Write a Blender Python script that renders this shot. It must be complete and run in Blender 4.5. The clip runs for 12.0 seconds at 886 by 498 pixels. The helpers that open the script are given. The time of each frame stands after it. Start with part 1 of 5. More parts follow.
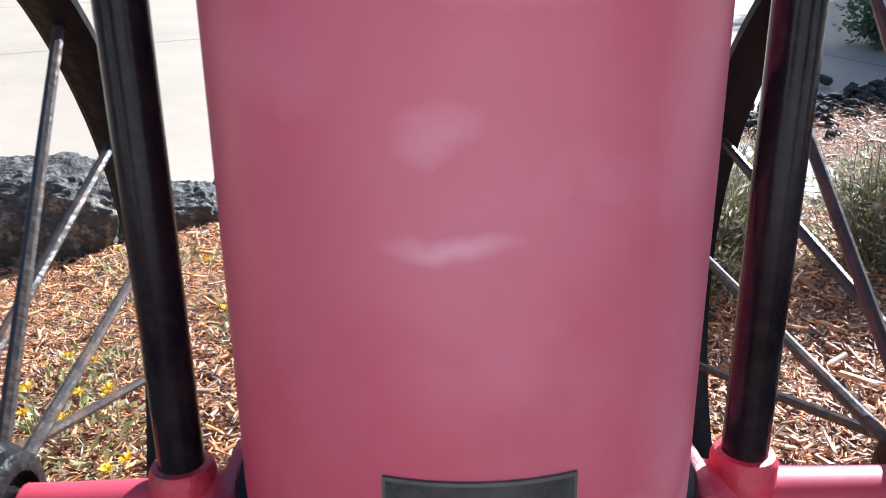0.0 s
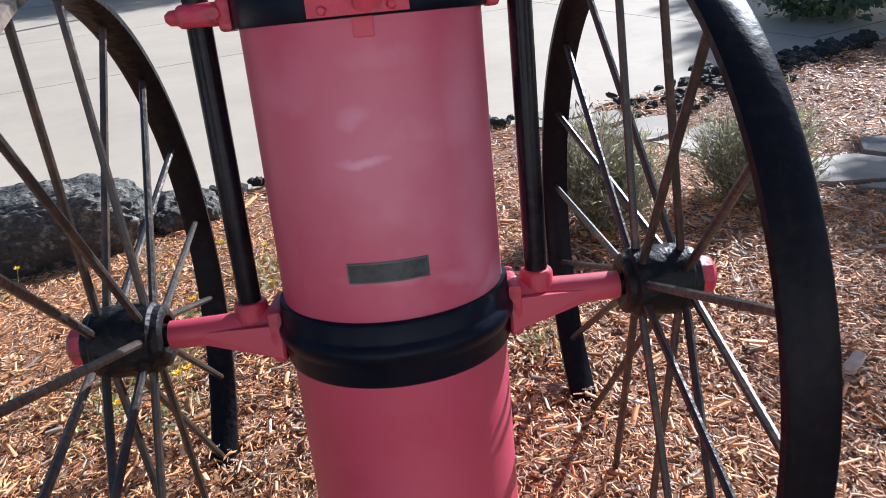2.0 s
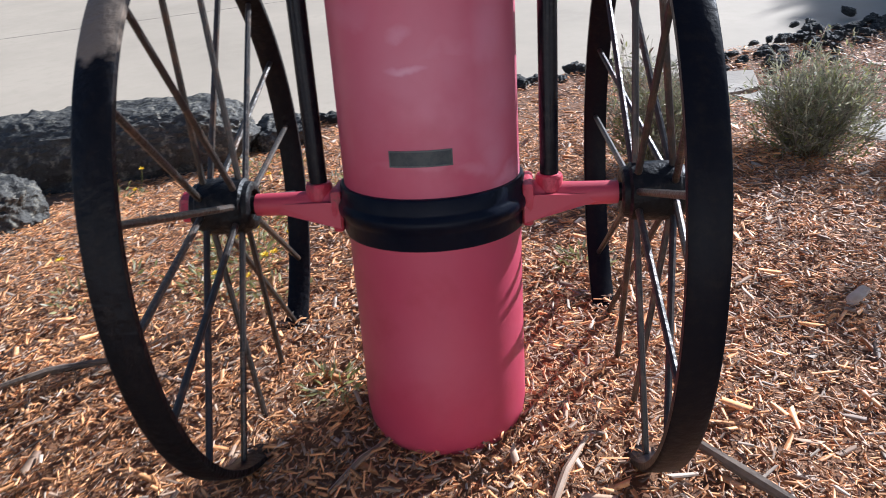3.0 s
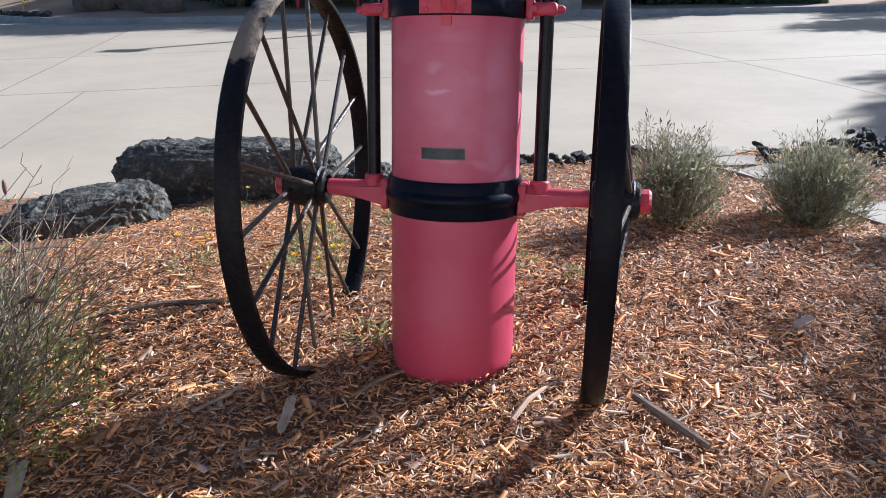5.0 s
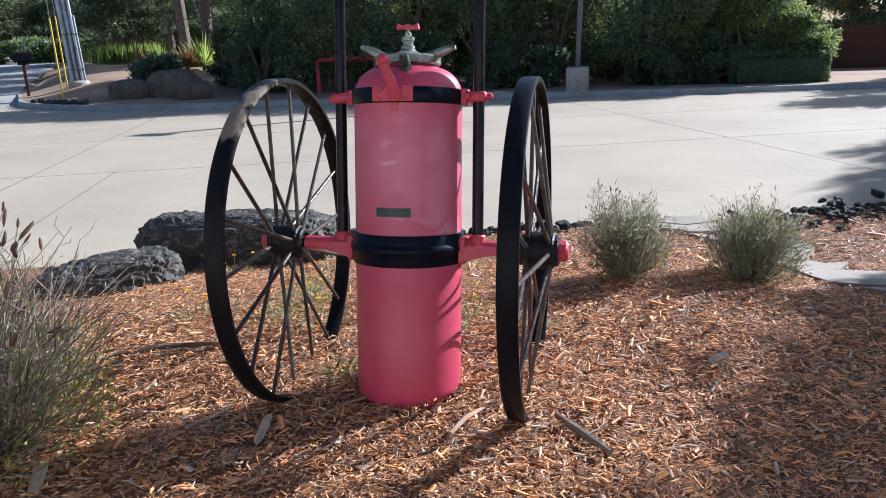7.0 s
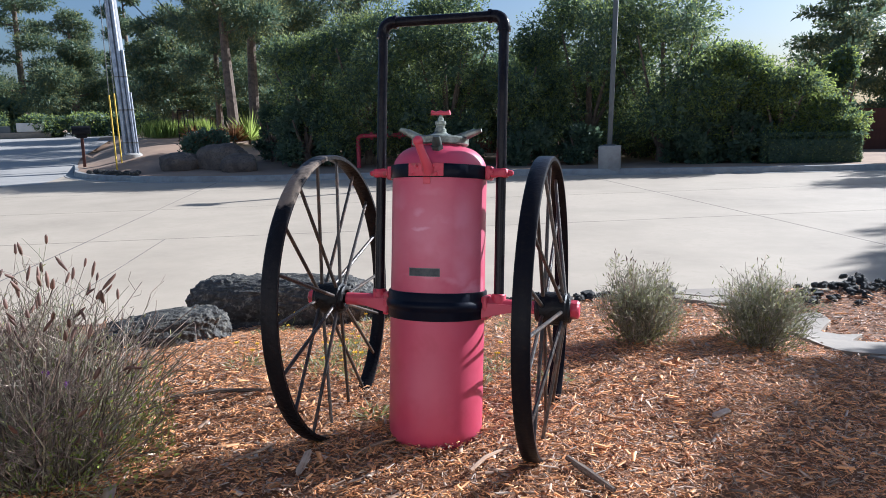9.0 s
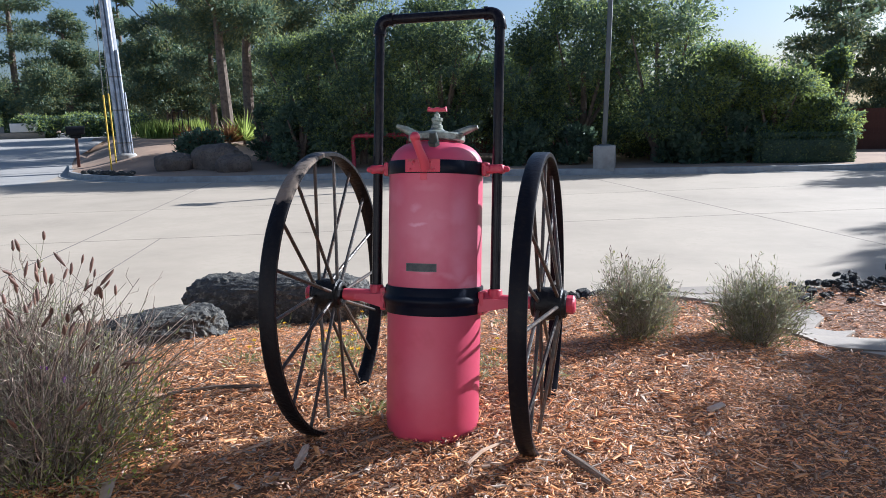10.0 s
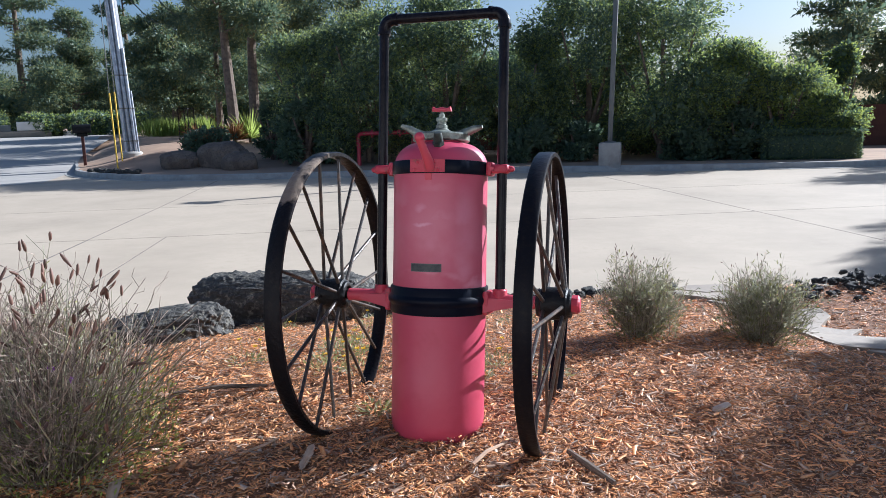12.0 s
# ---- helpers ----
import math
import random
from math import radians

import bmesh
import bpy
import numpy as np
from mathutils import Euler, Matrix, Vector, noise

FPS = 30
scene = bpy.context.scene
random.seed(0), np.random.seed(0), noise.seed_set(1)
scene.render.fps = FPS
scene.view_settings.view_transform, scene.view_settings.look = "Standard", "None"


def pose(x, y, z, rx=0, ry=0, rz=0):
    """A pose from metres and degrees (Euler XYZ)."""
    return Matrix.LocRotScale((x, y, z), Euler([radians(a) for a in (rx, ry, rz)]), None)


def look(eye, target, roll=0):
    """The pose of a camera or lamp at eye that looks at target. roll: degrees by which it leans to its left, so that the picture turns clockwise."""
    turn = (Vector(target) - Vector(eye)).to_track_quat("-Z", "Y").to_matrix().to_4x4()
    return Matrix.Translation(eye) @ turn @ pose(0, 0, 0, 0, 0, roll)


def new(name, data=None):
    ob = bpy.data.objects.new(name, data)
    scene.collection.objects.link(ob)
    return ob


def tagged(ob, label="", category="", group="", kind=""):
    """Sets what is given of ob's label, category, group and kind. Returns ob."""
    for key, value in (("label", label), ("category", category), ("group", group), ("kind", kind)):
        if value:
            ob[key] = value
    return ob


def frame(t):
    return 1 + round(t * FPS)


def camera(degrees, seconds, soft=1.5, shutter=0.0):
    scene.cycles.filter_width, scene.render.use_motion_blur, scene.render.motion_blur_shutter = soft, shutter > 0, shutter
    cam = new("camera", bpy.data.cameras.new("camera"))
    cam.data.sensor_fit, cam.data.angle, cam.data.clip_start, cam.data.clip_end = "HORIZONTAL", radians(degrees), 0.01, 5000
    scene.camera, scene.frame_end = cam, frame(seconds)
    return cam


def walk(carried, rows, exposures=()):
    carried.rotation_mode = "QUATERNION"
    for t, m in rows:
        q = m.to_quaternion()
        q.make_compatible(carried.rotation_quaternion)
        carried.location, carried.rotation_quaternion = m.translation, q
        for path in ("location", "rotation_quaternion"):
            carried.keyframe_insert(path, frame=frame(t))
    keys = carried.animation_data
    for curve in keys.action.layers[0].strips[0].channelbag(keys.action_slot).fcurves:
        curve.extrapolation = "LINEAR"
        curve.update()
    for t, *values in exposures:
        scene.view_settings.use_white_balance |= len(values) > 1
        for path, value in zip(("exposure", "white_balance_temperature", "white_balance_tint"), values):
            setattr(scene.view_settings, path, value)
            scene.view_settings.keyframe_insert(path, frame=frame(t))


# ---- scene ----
cam = camera(61.3, 12.0, soft=0.6, shutter=0.25)
# the path is told in the cart's own frame: its axle lies at AXLE, and the cart leans back by CART_TILT degrees
AXLE, CART_TILT, AXLE_LOCAL = 0.58, -8.0, 0.535
CART = pose(0, 0, AXLE, CART_TILT, 0, 0)
LOCAL = CART @ pose(0, 0, -AXLE_LOCAL)
PATH = [
    (0, (-0.025, -0.546, 0.932), (0.006, 1.363, 0.337), -0.7),
    (0.5, (-0.045, -0.672, 1.033), (-0.043, 1.25, 0.479), -0.7),
    (1, (0.022, -0.829, 1.043), (-0.05, 1.087, 0.472), -0.8),
    (1.5, (0.082, -1.008, 1.011), (0.047, 0.903, 0.423), -3.5),
    (2, (0.041, -1.161, 0.995), (0.115, 0.746, 0.396), -5.7),
    (2.5, (0.116, -1.304, 0.956), (0.137, 0.579, 0.283), -5.1),
    (3, (0.163, -1.466, 0.976), (-0.028, 0.397, 0.274), -3.8),
    (4.8, (0.408, -2.021, 0.882), (-0.001, -0.131, 0.373), 0.5),
    (5, (0.411, -2.038, 0.877), (-0.002, -0.139, 0.404), 0.8),
    (5.5, (0.465, -2.103, 0.89), (0.021, -0.192, 0.502), 0.4),
    (6, (0.525, -2.171, 0.878), (0.035, -0.263, 0.532), -0.2),
    (6.5, (0.608, -2.313, 0.871), (0.141, -0.394, 0.552), -0.4),
    (7, (0.722, -2.397, 0.866), (0.238, -0.475, 0.595), 0.1),
    (7.5, (0.854, -2.509, 0.872), (0.26, -0.61, 0.668), 0.9),
    (7.7, (0.848, -2.535, 0.885), (0.227, -0.641, 0.715), 0.9),
    (9.5, (0.834, -2.724, 0.834), (0.267, -0.807, 0.762), 0.9),
    (10, (0.834, -2.719, 0.829), (0.268, -0.802, 0.755), 0.9),
    (10.5, (0.835, -2.718, 0.834), (0.266, -0.802, 0.75), 0.9),
    (11, (0.835, -2.719, 0.838), (0.261, -0.805, 0.747), 0.9),
    (11.5, (0.838, -2.719, 0.839), (0.256, -0.807, 0.749), 0.9),
    (12, (0.836, -2.718, 0.84), (0.256, -0.805, 0.758), 0.8),
]
EXPOSURES = [(t, e, 5120, 10) for t, e in ((0.0, 1.60), (0.5, 1.54), (1.0, 1.30), (1.5, 1.26), (2.0, 1.14), (3.0, 0.98), (5.0, 0.99), (7.0, 1.03), (12.0, 1.08))]
walk(cam, [(t, LOCAL @ look(eye, target, roll)) for t, eye, target, roll in PATH], EXPOSURES)


# ---- world and sun ----
SUN_X, SUN_Y, SUN_EL = 0.68, 0.73, 26.0
world = bpy.data.worlds.new("world")
scene.world = world
world.use_nodes = True
wn = world.node_tree
sky = wn.nodes.new("ShaderNodeTexSky")
sky.sky_type, sky.sun_disc = "NISHITA", False
sky.sun_elevation, sky.sun_rotation = radians(SUN_EL), math.atan2(SUN_X, SUN_Y)
sky.dust_density, sky.ozone_density = 2.2, 2.0
wn.nodes["Background"].inputs[1].default_value = 0.05
wn.links.new(sky.outputs[0], wn.nodes["Background"].inputs[0])
sun = new("sun", bpy.data.lights.new("sun", "SUN"))
sun.data.energy, sun.data.angle, sun.data.color = 4.95, radians(0.53), (1.0, 0.91, 0.79)
sun.matrix_world = look((SUN_X * 20, SUN_Y * 20, 20 * math.tan(radians(SUN_EL))), (0, 0, 0))


# ---- materials ----
def shader(name, base, rough=0.6, metal=0.0, second=None, scale=6.0, detail=6.0, mix=(0.4, 0.65), bump=0.0, bump_scale=40.0,
           fine=None, fine_scale=90.0, vary=0.0, rough2=None, coords="Object", spec=0.5):
    """A procedural surface: base colour, a patchy second colour, a fine third one, variation by piece, and relief."""
    m = bpy.data.materials.new(name)
    m.use_nodes = True
    nt = m.node_tree
    n, lk = nt.nodes, nt.links
    b = n["Principled BSDF"]
    b.inputs["Roughness"].default_value, b.inputs["Metallic"].default_value = rough, metal
    b.inputs["Specular IOR Level"].default_value = spec
    tc = n.new("ShaderNodeTexCoord")
    rgb = n.new("ShaderNodeRGB")
    rgb.outputs[0].default_value = (*base, 1)
    col = rgb.outputs[0]

    def patch(colour, tex_scale, lo, hi, col, det=detail):
        t = n.new("ShaderNodeTexNoise")
        t.inputs["Scale"].default_value, t.inputs["Detail"].default_value = tex_scale, det
        t.inputs["Roughness"].default_value = 0.65
        lk.new(tc.outputs[coords], t.inputs["Vector"])
        r = n.new("ShaderNodeMapRange")
        r.inputs[1].default_value, r.inputs[2].default_value = lo, hi
        lk.new(t.outputs["Fac"], r.inputs[0])
        mx = n.new("ShaderNodeMix")
        mx.data_type = "RGBA"
        lk.new(r.outputs[0], mx.inputs[0])
        lk.new(col, mx.inputs[6])
        mx.inputs[7].default_value = (*colour, 1)
        return mx.outputs[2], r.outputs[0]

    if second:
        col, fac = patch(second, scale, mix[0], mix[1], col)
        if rough2 is not None:
            rr = n.new("ShaderNodeMapRange")
            rr.inputs[3].default_value, rr.inputs[4].default_value = rough, rough2
            lk.new(fac, rr.inputs[0])
            lk.new(rr.outputs[0], b.inputs["Roughness"])
    if fine:
        col, _ = patch(fine, fine_scale, 0.5, 0.72, col, 3.0)
    if vary:
        g = n.new("ShaderNodeNewGeometry")
        o = n.new("ShaderNodeObjectInfo")
        ad = n.new("ShaderNodeMath")
        ad.operation = "ADD"
        lk.new(g.outputs["Random Per Island"], ad.inputs[0])
        lk.new(o.outputs["Random"], ad.inputs[1])
        fr = n.new("ShaderNodeMath")
        fr.operation = "FRACT"
        lk.new(ad.outputs[0], fr.inputs[0])
        mr = n.new("ShaderNodeMapRange")
        mr.inputs[3].default_value, mr.inputs[4].default_value = 1 - vary, 1 + vary
        lk.new(fr.outputs[0], mr.inputs[0])
        hs = n.new("ShaderNodeHueSaturation")
        lk.new(mr.outputs[0], hs.inputs["Value"])
        lk.new(col, hs.inputs["Color"])
        col = hs.outputs[0]
    lk.new(col, b.inputs["Base Color"])
    if bump:
        t = n.new("ShaderNodeTexNoise")
        t.inputs["Scale"].default_value, t.inputs["Detail"].default_value = bump_scale, 8.0
        lk.new(tc.outputs[coords], t.inputs["Vector"])
        bp = n.new("ShaderNodeBump")
        bp.inputs["Strength"].default_value, bp.inputs["Distance"].default_value = bump, 0.02
        lk.new(t.outputs["Fac"], bp.inputs["Height"])
        lk.new(bp.outputs[0], b.inputs["Normal"])
    return m


def leaf_shader(name, base, second, vary=0.35, through_light=0.25, rough=0.5, patch_scale=1.3):
    m = shader(name, base, rough, second=second, scale=patch_scale, vary=vary, mix=(0.35, 0.6), spec=0.3)
    nt = m.node_tree
    b, out = nt.nodes["Principled BSDF"], nt.nodes["Material Output"]
    tr = nt.nodes.new("ShaderNodeBsdfTranslucent")
    src = b.inputs["Base Color"].links[0].from_socket
    nt.links.new(src, tr.inputs[0])
    ms = nt.nodes.new("ShaderNodeMixShader")
    ms.inputs[0].default_value = through_light
    nt.links.new(b.outputs[0], ms.inputs[1])
    nt.links.new(tr.outputs[0], ms.inputs[2])
    nt.links.new(ms.outputs[0], out.inputs[0])
    return m


RED = shader("red_paint", (0.50, 0.048, 0.075), 0.4, second=(0.52, 0.075, 0.11), scale=2.2, detail=3.0, mix=(0.3, 0.75), rough2=0.55, bump=0.03, bump_scale=30)

def scuffs_and_sheen(m, spots, colour):
    """Adds chalky rubbed patches and broad painted sheen, each (x, z, half width, half height, strength), broken up by
    noise, to the front of a painted thing.
    """
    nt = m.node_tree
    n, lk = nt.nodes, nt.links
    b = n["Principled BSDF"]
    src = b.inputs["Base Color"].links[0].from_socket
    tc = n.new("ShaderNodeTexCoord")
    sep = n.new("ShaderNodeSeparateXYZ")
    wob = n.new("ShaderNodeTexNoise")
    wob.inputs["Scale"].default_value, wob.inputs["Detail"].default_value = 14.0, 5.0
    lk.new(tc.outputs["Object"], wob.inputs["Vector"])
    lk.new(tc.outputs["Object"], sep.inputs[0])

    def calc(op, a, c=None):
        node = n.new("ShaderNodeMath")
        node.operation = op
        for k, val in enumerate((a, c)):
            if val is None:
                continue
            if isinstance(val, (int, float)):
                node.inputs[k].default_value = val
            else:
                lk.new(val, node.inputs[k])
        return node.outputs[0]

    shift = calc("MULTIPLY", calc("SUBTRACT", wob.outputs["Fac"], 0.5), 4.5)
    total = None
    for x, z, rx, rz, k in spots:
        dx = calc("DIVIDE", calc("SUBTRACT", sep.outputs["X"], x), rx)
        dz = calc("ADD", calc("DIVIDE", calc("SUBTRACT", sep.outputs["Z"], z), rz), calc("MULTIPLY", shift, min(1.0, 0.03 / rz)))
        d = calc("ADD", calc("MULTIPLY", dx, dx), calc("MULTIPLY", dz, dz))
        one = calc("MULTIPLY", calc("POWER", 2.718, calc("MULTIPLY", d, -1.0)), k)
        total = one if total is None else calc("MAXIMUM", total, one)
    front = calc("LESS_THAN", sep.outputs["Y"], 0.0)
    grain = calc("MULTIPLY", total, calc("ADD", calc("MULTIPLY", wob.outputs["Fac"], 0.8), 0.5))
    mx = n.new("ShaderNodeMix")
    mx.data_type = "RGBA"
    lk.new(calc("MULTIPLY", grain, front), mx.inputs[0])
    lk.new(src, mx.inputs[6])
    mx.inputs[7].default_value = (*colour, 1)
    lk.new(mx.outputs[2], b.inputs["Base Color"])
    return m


# broad upper and right spots: fading, with pale sheen and haze painted in
TANK_RED = scuffs_and_sheen(shader("faded_tank_paint", (0.46, 0.046, 0.092), 0.36, second=(0.48, 0.066, 0.122), scale=2.4, detail=4.0, mix=(0.3, 0.75), rough2=0.5, bump=0.03, bump_scale=30, fine=(0.43, 0.042, 0.082), fine_scale=9),
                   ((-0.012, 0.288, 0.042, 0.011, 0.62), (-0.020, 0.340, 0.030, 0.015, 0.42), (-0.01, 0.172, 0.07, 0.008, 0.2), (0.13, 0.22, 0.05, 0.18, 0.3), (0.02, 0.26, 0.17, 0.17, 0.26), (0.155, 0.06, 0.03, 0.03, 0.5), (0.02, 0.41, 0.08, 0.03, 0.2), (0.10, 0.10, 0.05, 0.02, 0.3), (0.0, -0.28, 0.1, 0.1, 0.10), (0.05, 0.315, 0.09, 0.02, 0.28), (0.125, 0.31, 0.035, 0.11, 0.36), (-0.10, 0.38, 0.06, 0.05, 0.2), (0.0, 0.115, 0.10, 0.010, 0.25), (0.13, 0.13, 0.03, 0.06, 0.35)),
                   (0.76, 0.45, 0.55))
RED_WORN = shader("worn_red_paint", (0.50, 0.04, 0.07), 0.45, second=(0.16, 0.06, 0.045), scale=22, mix=(0.56, 0.68), bump=0.25, bump_scale=70)
BLACK = shader("black_paint", (0.005, 0.005, 0.009), 0.17, second=(0.014, 0.013, 0.016), scale=9, fine=(0.02, 0.018, 0.018), fine_scale=70, rough2=0.24, bump=0.03, bump_scale=80, spec=0.14)
BAND = shader("black_band_paint", (0.0035, 0.005, 0.012), 0.3, second=(0.006, 0.008, 0.016), scale=14, rough2=0.4, bump=0.05, bump_scale=60, spec=0.1)
IRON = shader("black_painted_iron", (0.009, 0.009, 0.010), 0.42, second=(0.05, 0.034, 0.025), scale=16, mix=(0.62, 0.78), fine=(0.025, 0.022, 0.02), fine_scale=60, bump=0.3, bump_scale=60, spec=0.18)
RIM = shader("worn_black_rim", (0.007, 0.007, 0.009), 0.4, second=(0.16, 0.125, 0.10), scale=6, mix=(0.66, 0.78), fine=(0.014, 0.012, 0.012), fine_scale=55, bump=0.25, bump_scale=50, spec=0.12)


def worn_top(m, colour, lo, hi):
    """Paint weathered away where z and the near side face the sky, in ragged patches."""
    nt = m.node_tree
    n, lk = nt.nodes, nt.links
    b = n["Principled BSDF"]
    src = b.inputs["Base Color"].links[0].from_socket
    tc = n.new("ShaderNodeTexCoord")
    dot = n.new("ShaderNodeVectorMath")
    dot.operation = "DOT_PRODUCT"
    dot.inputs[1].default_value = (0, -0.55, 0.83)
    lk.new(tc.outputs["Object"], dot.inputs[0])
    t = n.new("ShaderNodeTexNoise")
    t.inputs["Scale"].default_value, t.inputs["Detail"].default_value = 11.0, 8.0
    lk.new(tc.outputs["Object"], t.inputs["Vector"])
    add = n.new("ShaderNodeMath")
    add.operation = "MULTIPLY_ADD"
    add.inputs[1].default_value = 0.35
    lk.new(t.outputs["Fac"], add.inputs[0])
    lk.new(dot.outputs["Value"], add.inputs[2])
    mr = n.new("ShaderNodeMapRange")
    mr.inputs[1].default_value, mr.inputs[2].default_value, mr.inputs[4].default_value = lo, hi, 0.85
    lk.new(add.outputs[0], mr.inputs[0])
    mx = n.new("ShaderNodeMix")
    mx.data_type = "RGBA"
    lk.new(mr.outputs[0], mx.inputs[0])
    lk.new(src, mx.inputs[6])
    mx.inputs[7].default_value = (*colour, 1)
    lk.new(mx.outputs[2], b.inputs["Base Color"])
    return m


RIM_DARK = shader("black_rim", (0.007, 0.007, 0.010), 0.36, second=(0.12, 0.095, 0.08), scale=8, mix=(0.70, 0.78), fine=(0.014, 0.012, 0.012), fine_scale=55, bump=0.1, bump_scale=50, spec=0.08)
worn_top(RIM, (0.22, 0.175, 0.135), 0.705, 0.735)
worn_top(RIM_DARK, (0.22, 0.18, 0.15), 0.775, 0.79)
SPOKE = shader("spoke_iron", (0.05, 0.043, 0.038), 0.38, metal=0.35, second=(0.13, 0.08, 0.05), scale=20, mix=(0.5, 0.7), bump=0.2, bump_scale=70)
BRONZE = shader("weathered_bronze", (0.30, 0.33, 0.27), 0.42, metal=0.4, second=(0.10, 0.10, 0.08), scale=25, bump=0.15)
DARK_CAP = shader("dark_rubber_cap", (0.02, 0.03, 0.025), 0.5, second=(0.05, 0.06, 0.05), scale=30)
PLATE = shader("dark_nameplate", (0.014, 0.022, 0.028), 0.5, second=(0.05, 0.065, 0.06), scale=30, fine=(0.045, 0.05, 0.05), fine_scale=60)
PLATE_EDGE = shader("nameplate_edge", (0.10, 0.12, 0.11), 0.5, second=(0.06, 0.07, 0.07), scale=40)
STEEL = shader("dull_steel", (0.3, 0.3, 0.29), 0.4, metal=0.8, second=(0.15, 0.12, 0.09), scale=30)
CONCRETE = shader("pale_concrete", (0.475, 0.395, 0.293), 0.8, second=(0.385, 0.318, 0.235), scale=0.5, fine=(0.43, 0.357, 0.262), fine_scale=9, bump=0.05, bump_scale=60)
JOINT = shader("joint_filler", (0.10, 0.09, 0.08), 0.9, second=(0.17, 0.15, 0.13), scale=4)
CURB = shader("kerb_concrete", (0.42, 0.40, 0.36), 0.85, second=(0.30, 0.28, 0.25), scale=3, bump=0.1)
ASPHALT = shader("asphalt", (0.36, 0.335, 0.30), 0.85, second=(0.42, 0.39, 0.345), scale=0.8, bump=0.1)
SOIL = shader("brown_soil", (0.20, 0.098, 0.048), 0.95, second=(0.28, 0.14, 0.068), scale=14, fine=(0.12, 0.06, 0.034), fine_scale=40, bump=0.6, bump_scale=25)
EARTH = shader("far_earth", (0.42, 0.28, 0.18), 0.95, second=(0.29, 0.19, 0.125), scale=0.4, bump=0.3, bump_scale=12)
CHIP = shader("wood_mulch", (0.70, 0.335, 0.128), 0.5, second=(0.50, 0.20, 0.072), scale=9, fine=(0.74, 0.45, 0.24), fine_scale=60, vary=0.6, spec=0.3)
CHIP_GREY = shader("grey_wood_mulch", (0.40, 0.275, 0.18), 0.65, second=(0.27, 0.155, 0.095), scale=11, vary=0.5)
CHIP_PALE = shader("pale_wood_chip", (0.54, 0.43, 0.33), 0.8, second=(0.42, 0.30, 0.21), scale=20, vary=0.3)
LAVA = shader("dark_lava_rock", (0.058, 0.054, 0.046), 0.75, second=(0.30, 0.27, 0.20), scale=22, mix=(0.52, 0.72), fine=(0.022, 0.02, 0.018), fine_scale=55, bump=1.0, bump_scale=34)
ISLAND_ROCK = shader("brown_grey_rock", (0.115, 0.088, 0.068), 0.8, second=(0.20, 0.155, 0.115), scale=2.6, fine=(0.07, 0.055, 0.045), fine_scale=20, bump=0.6, bump_scale=10)
STONE = shader("flagstone", (0.34, 0.285, 0.22), 0.8, second=(0.25, 0.215, 0.175), scale=3, fine=(0.33, 0.27, 0.205), fine_scale=25, bump=0.15)
BARK = shader("bark", (0.20, 0.15, 0.11), 0.9, second=(0.10, 0.075, 0.06), scale=8, bump=0.8, bump_scale=12)
HEDGE = leaf_shader("hedge_leaf", (0.21, 0.275, 0.11), (0.30, 0.34, 0.125), 0.3, 0.5)
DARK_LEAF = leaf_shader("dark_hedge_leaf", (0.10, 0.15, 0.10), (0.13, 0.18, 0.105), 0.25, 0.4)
PINE = leaf_shader("pine_needle", (0.17, 0.205, 0.085), (0.27, 0.275, 0.11), 0.35, 0.5)
FRESH = leaf_shader("fresh_leaf", (0.38, 0.42, 0.10), (0.28, 0.36, 0.085), 0.3, 0.6)
RUSSET = leaf_shader("russet_leaf", (0.30, 0.11, 0.045), (0.20, 0.13, 0.05), 0.3, 0.25)
SAGE = leaf_shader("sage_stem", (0.30, 0.31, 0.19), (0.44, 0.41, 0.29), 0.35, 0.4)
DRY = leaf_shader("dry_stem", (0.66, 0.55, 0.44), (0.20, 0.145, 0.12), 0.5, 0.3, patch_scale=9.0)
HEAD = leaf_shader("dry_flower_head", (0.11, 0.065, 0.055), (0.24, 0.14, 0.10), 0.35, 0.15)
WEED = leaf_shader("weed_leaf", (0.24, 0.26, 0.085), (0.36, 0.34, 0.14), 0.3, 0.4)
YELLOW = leaf_shader("yellow_petal", (0.85, 0.62, 0.03), (0.80, 0.50, 0.02), 0.1, 0.2)
PURPLE = leaf_shader("purple_petal", (0.45, 0.17, 0.60), (0.35, 0.12, 0.5), 0.2, 0.2)
POLE = shader("weathered_pole", (0.27, 0.28, 0.31), 0.6, second=(0.17, 0.17, 0.18), scale=3, bump=0.2)
ZINC = shader("galvanised_steel", (0.50, 0.53, 0.58), 0.36, metal=0.75, second=(0.30, 0.32, 0.36), scale=5, rough2=0.5, bump=0.06)
LAMP_POLE = shader("grey_lamp_pole", (0.10, 0.11, 0.11), 0.5, second=(0.13, 0.14, 0.14), scale=2)
GUARD = shader("yellow_guard", (0.75, 0.48, 0.03), 0.5, second=(0.65, 0.42, 0.04), scale=4)
FENCE = shader("brown_fence", (0.12, 0.045, 0.03), 0.8, second=(0.08, 0.03, 0.022), scale=3)
# bright tone of the added house wall, for the light it throws back
BOUNCE_PLASTER = shader("bounce_plaster", (0.76, 0.76, 0.75), 0.85, second=(0.74, 0.73, 0.71), scale=2, bump=0.1)
PLASTER = shader("plaster", (0.74, 0.70, 0.64), 0.85, second=(0.68, 0.64, 0.58), scale=2, bump=0.1)


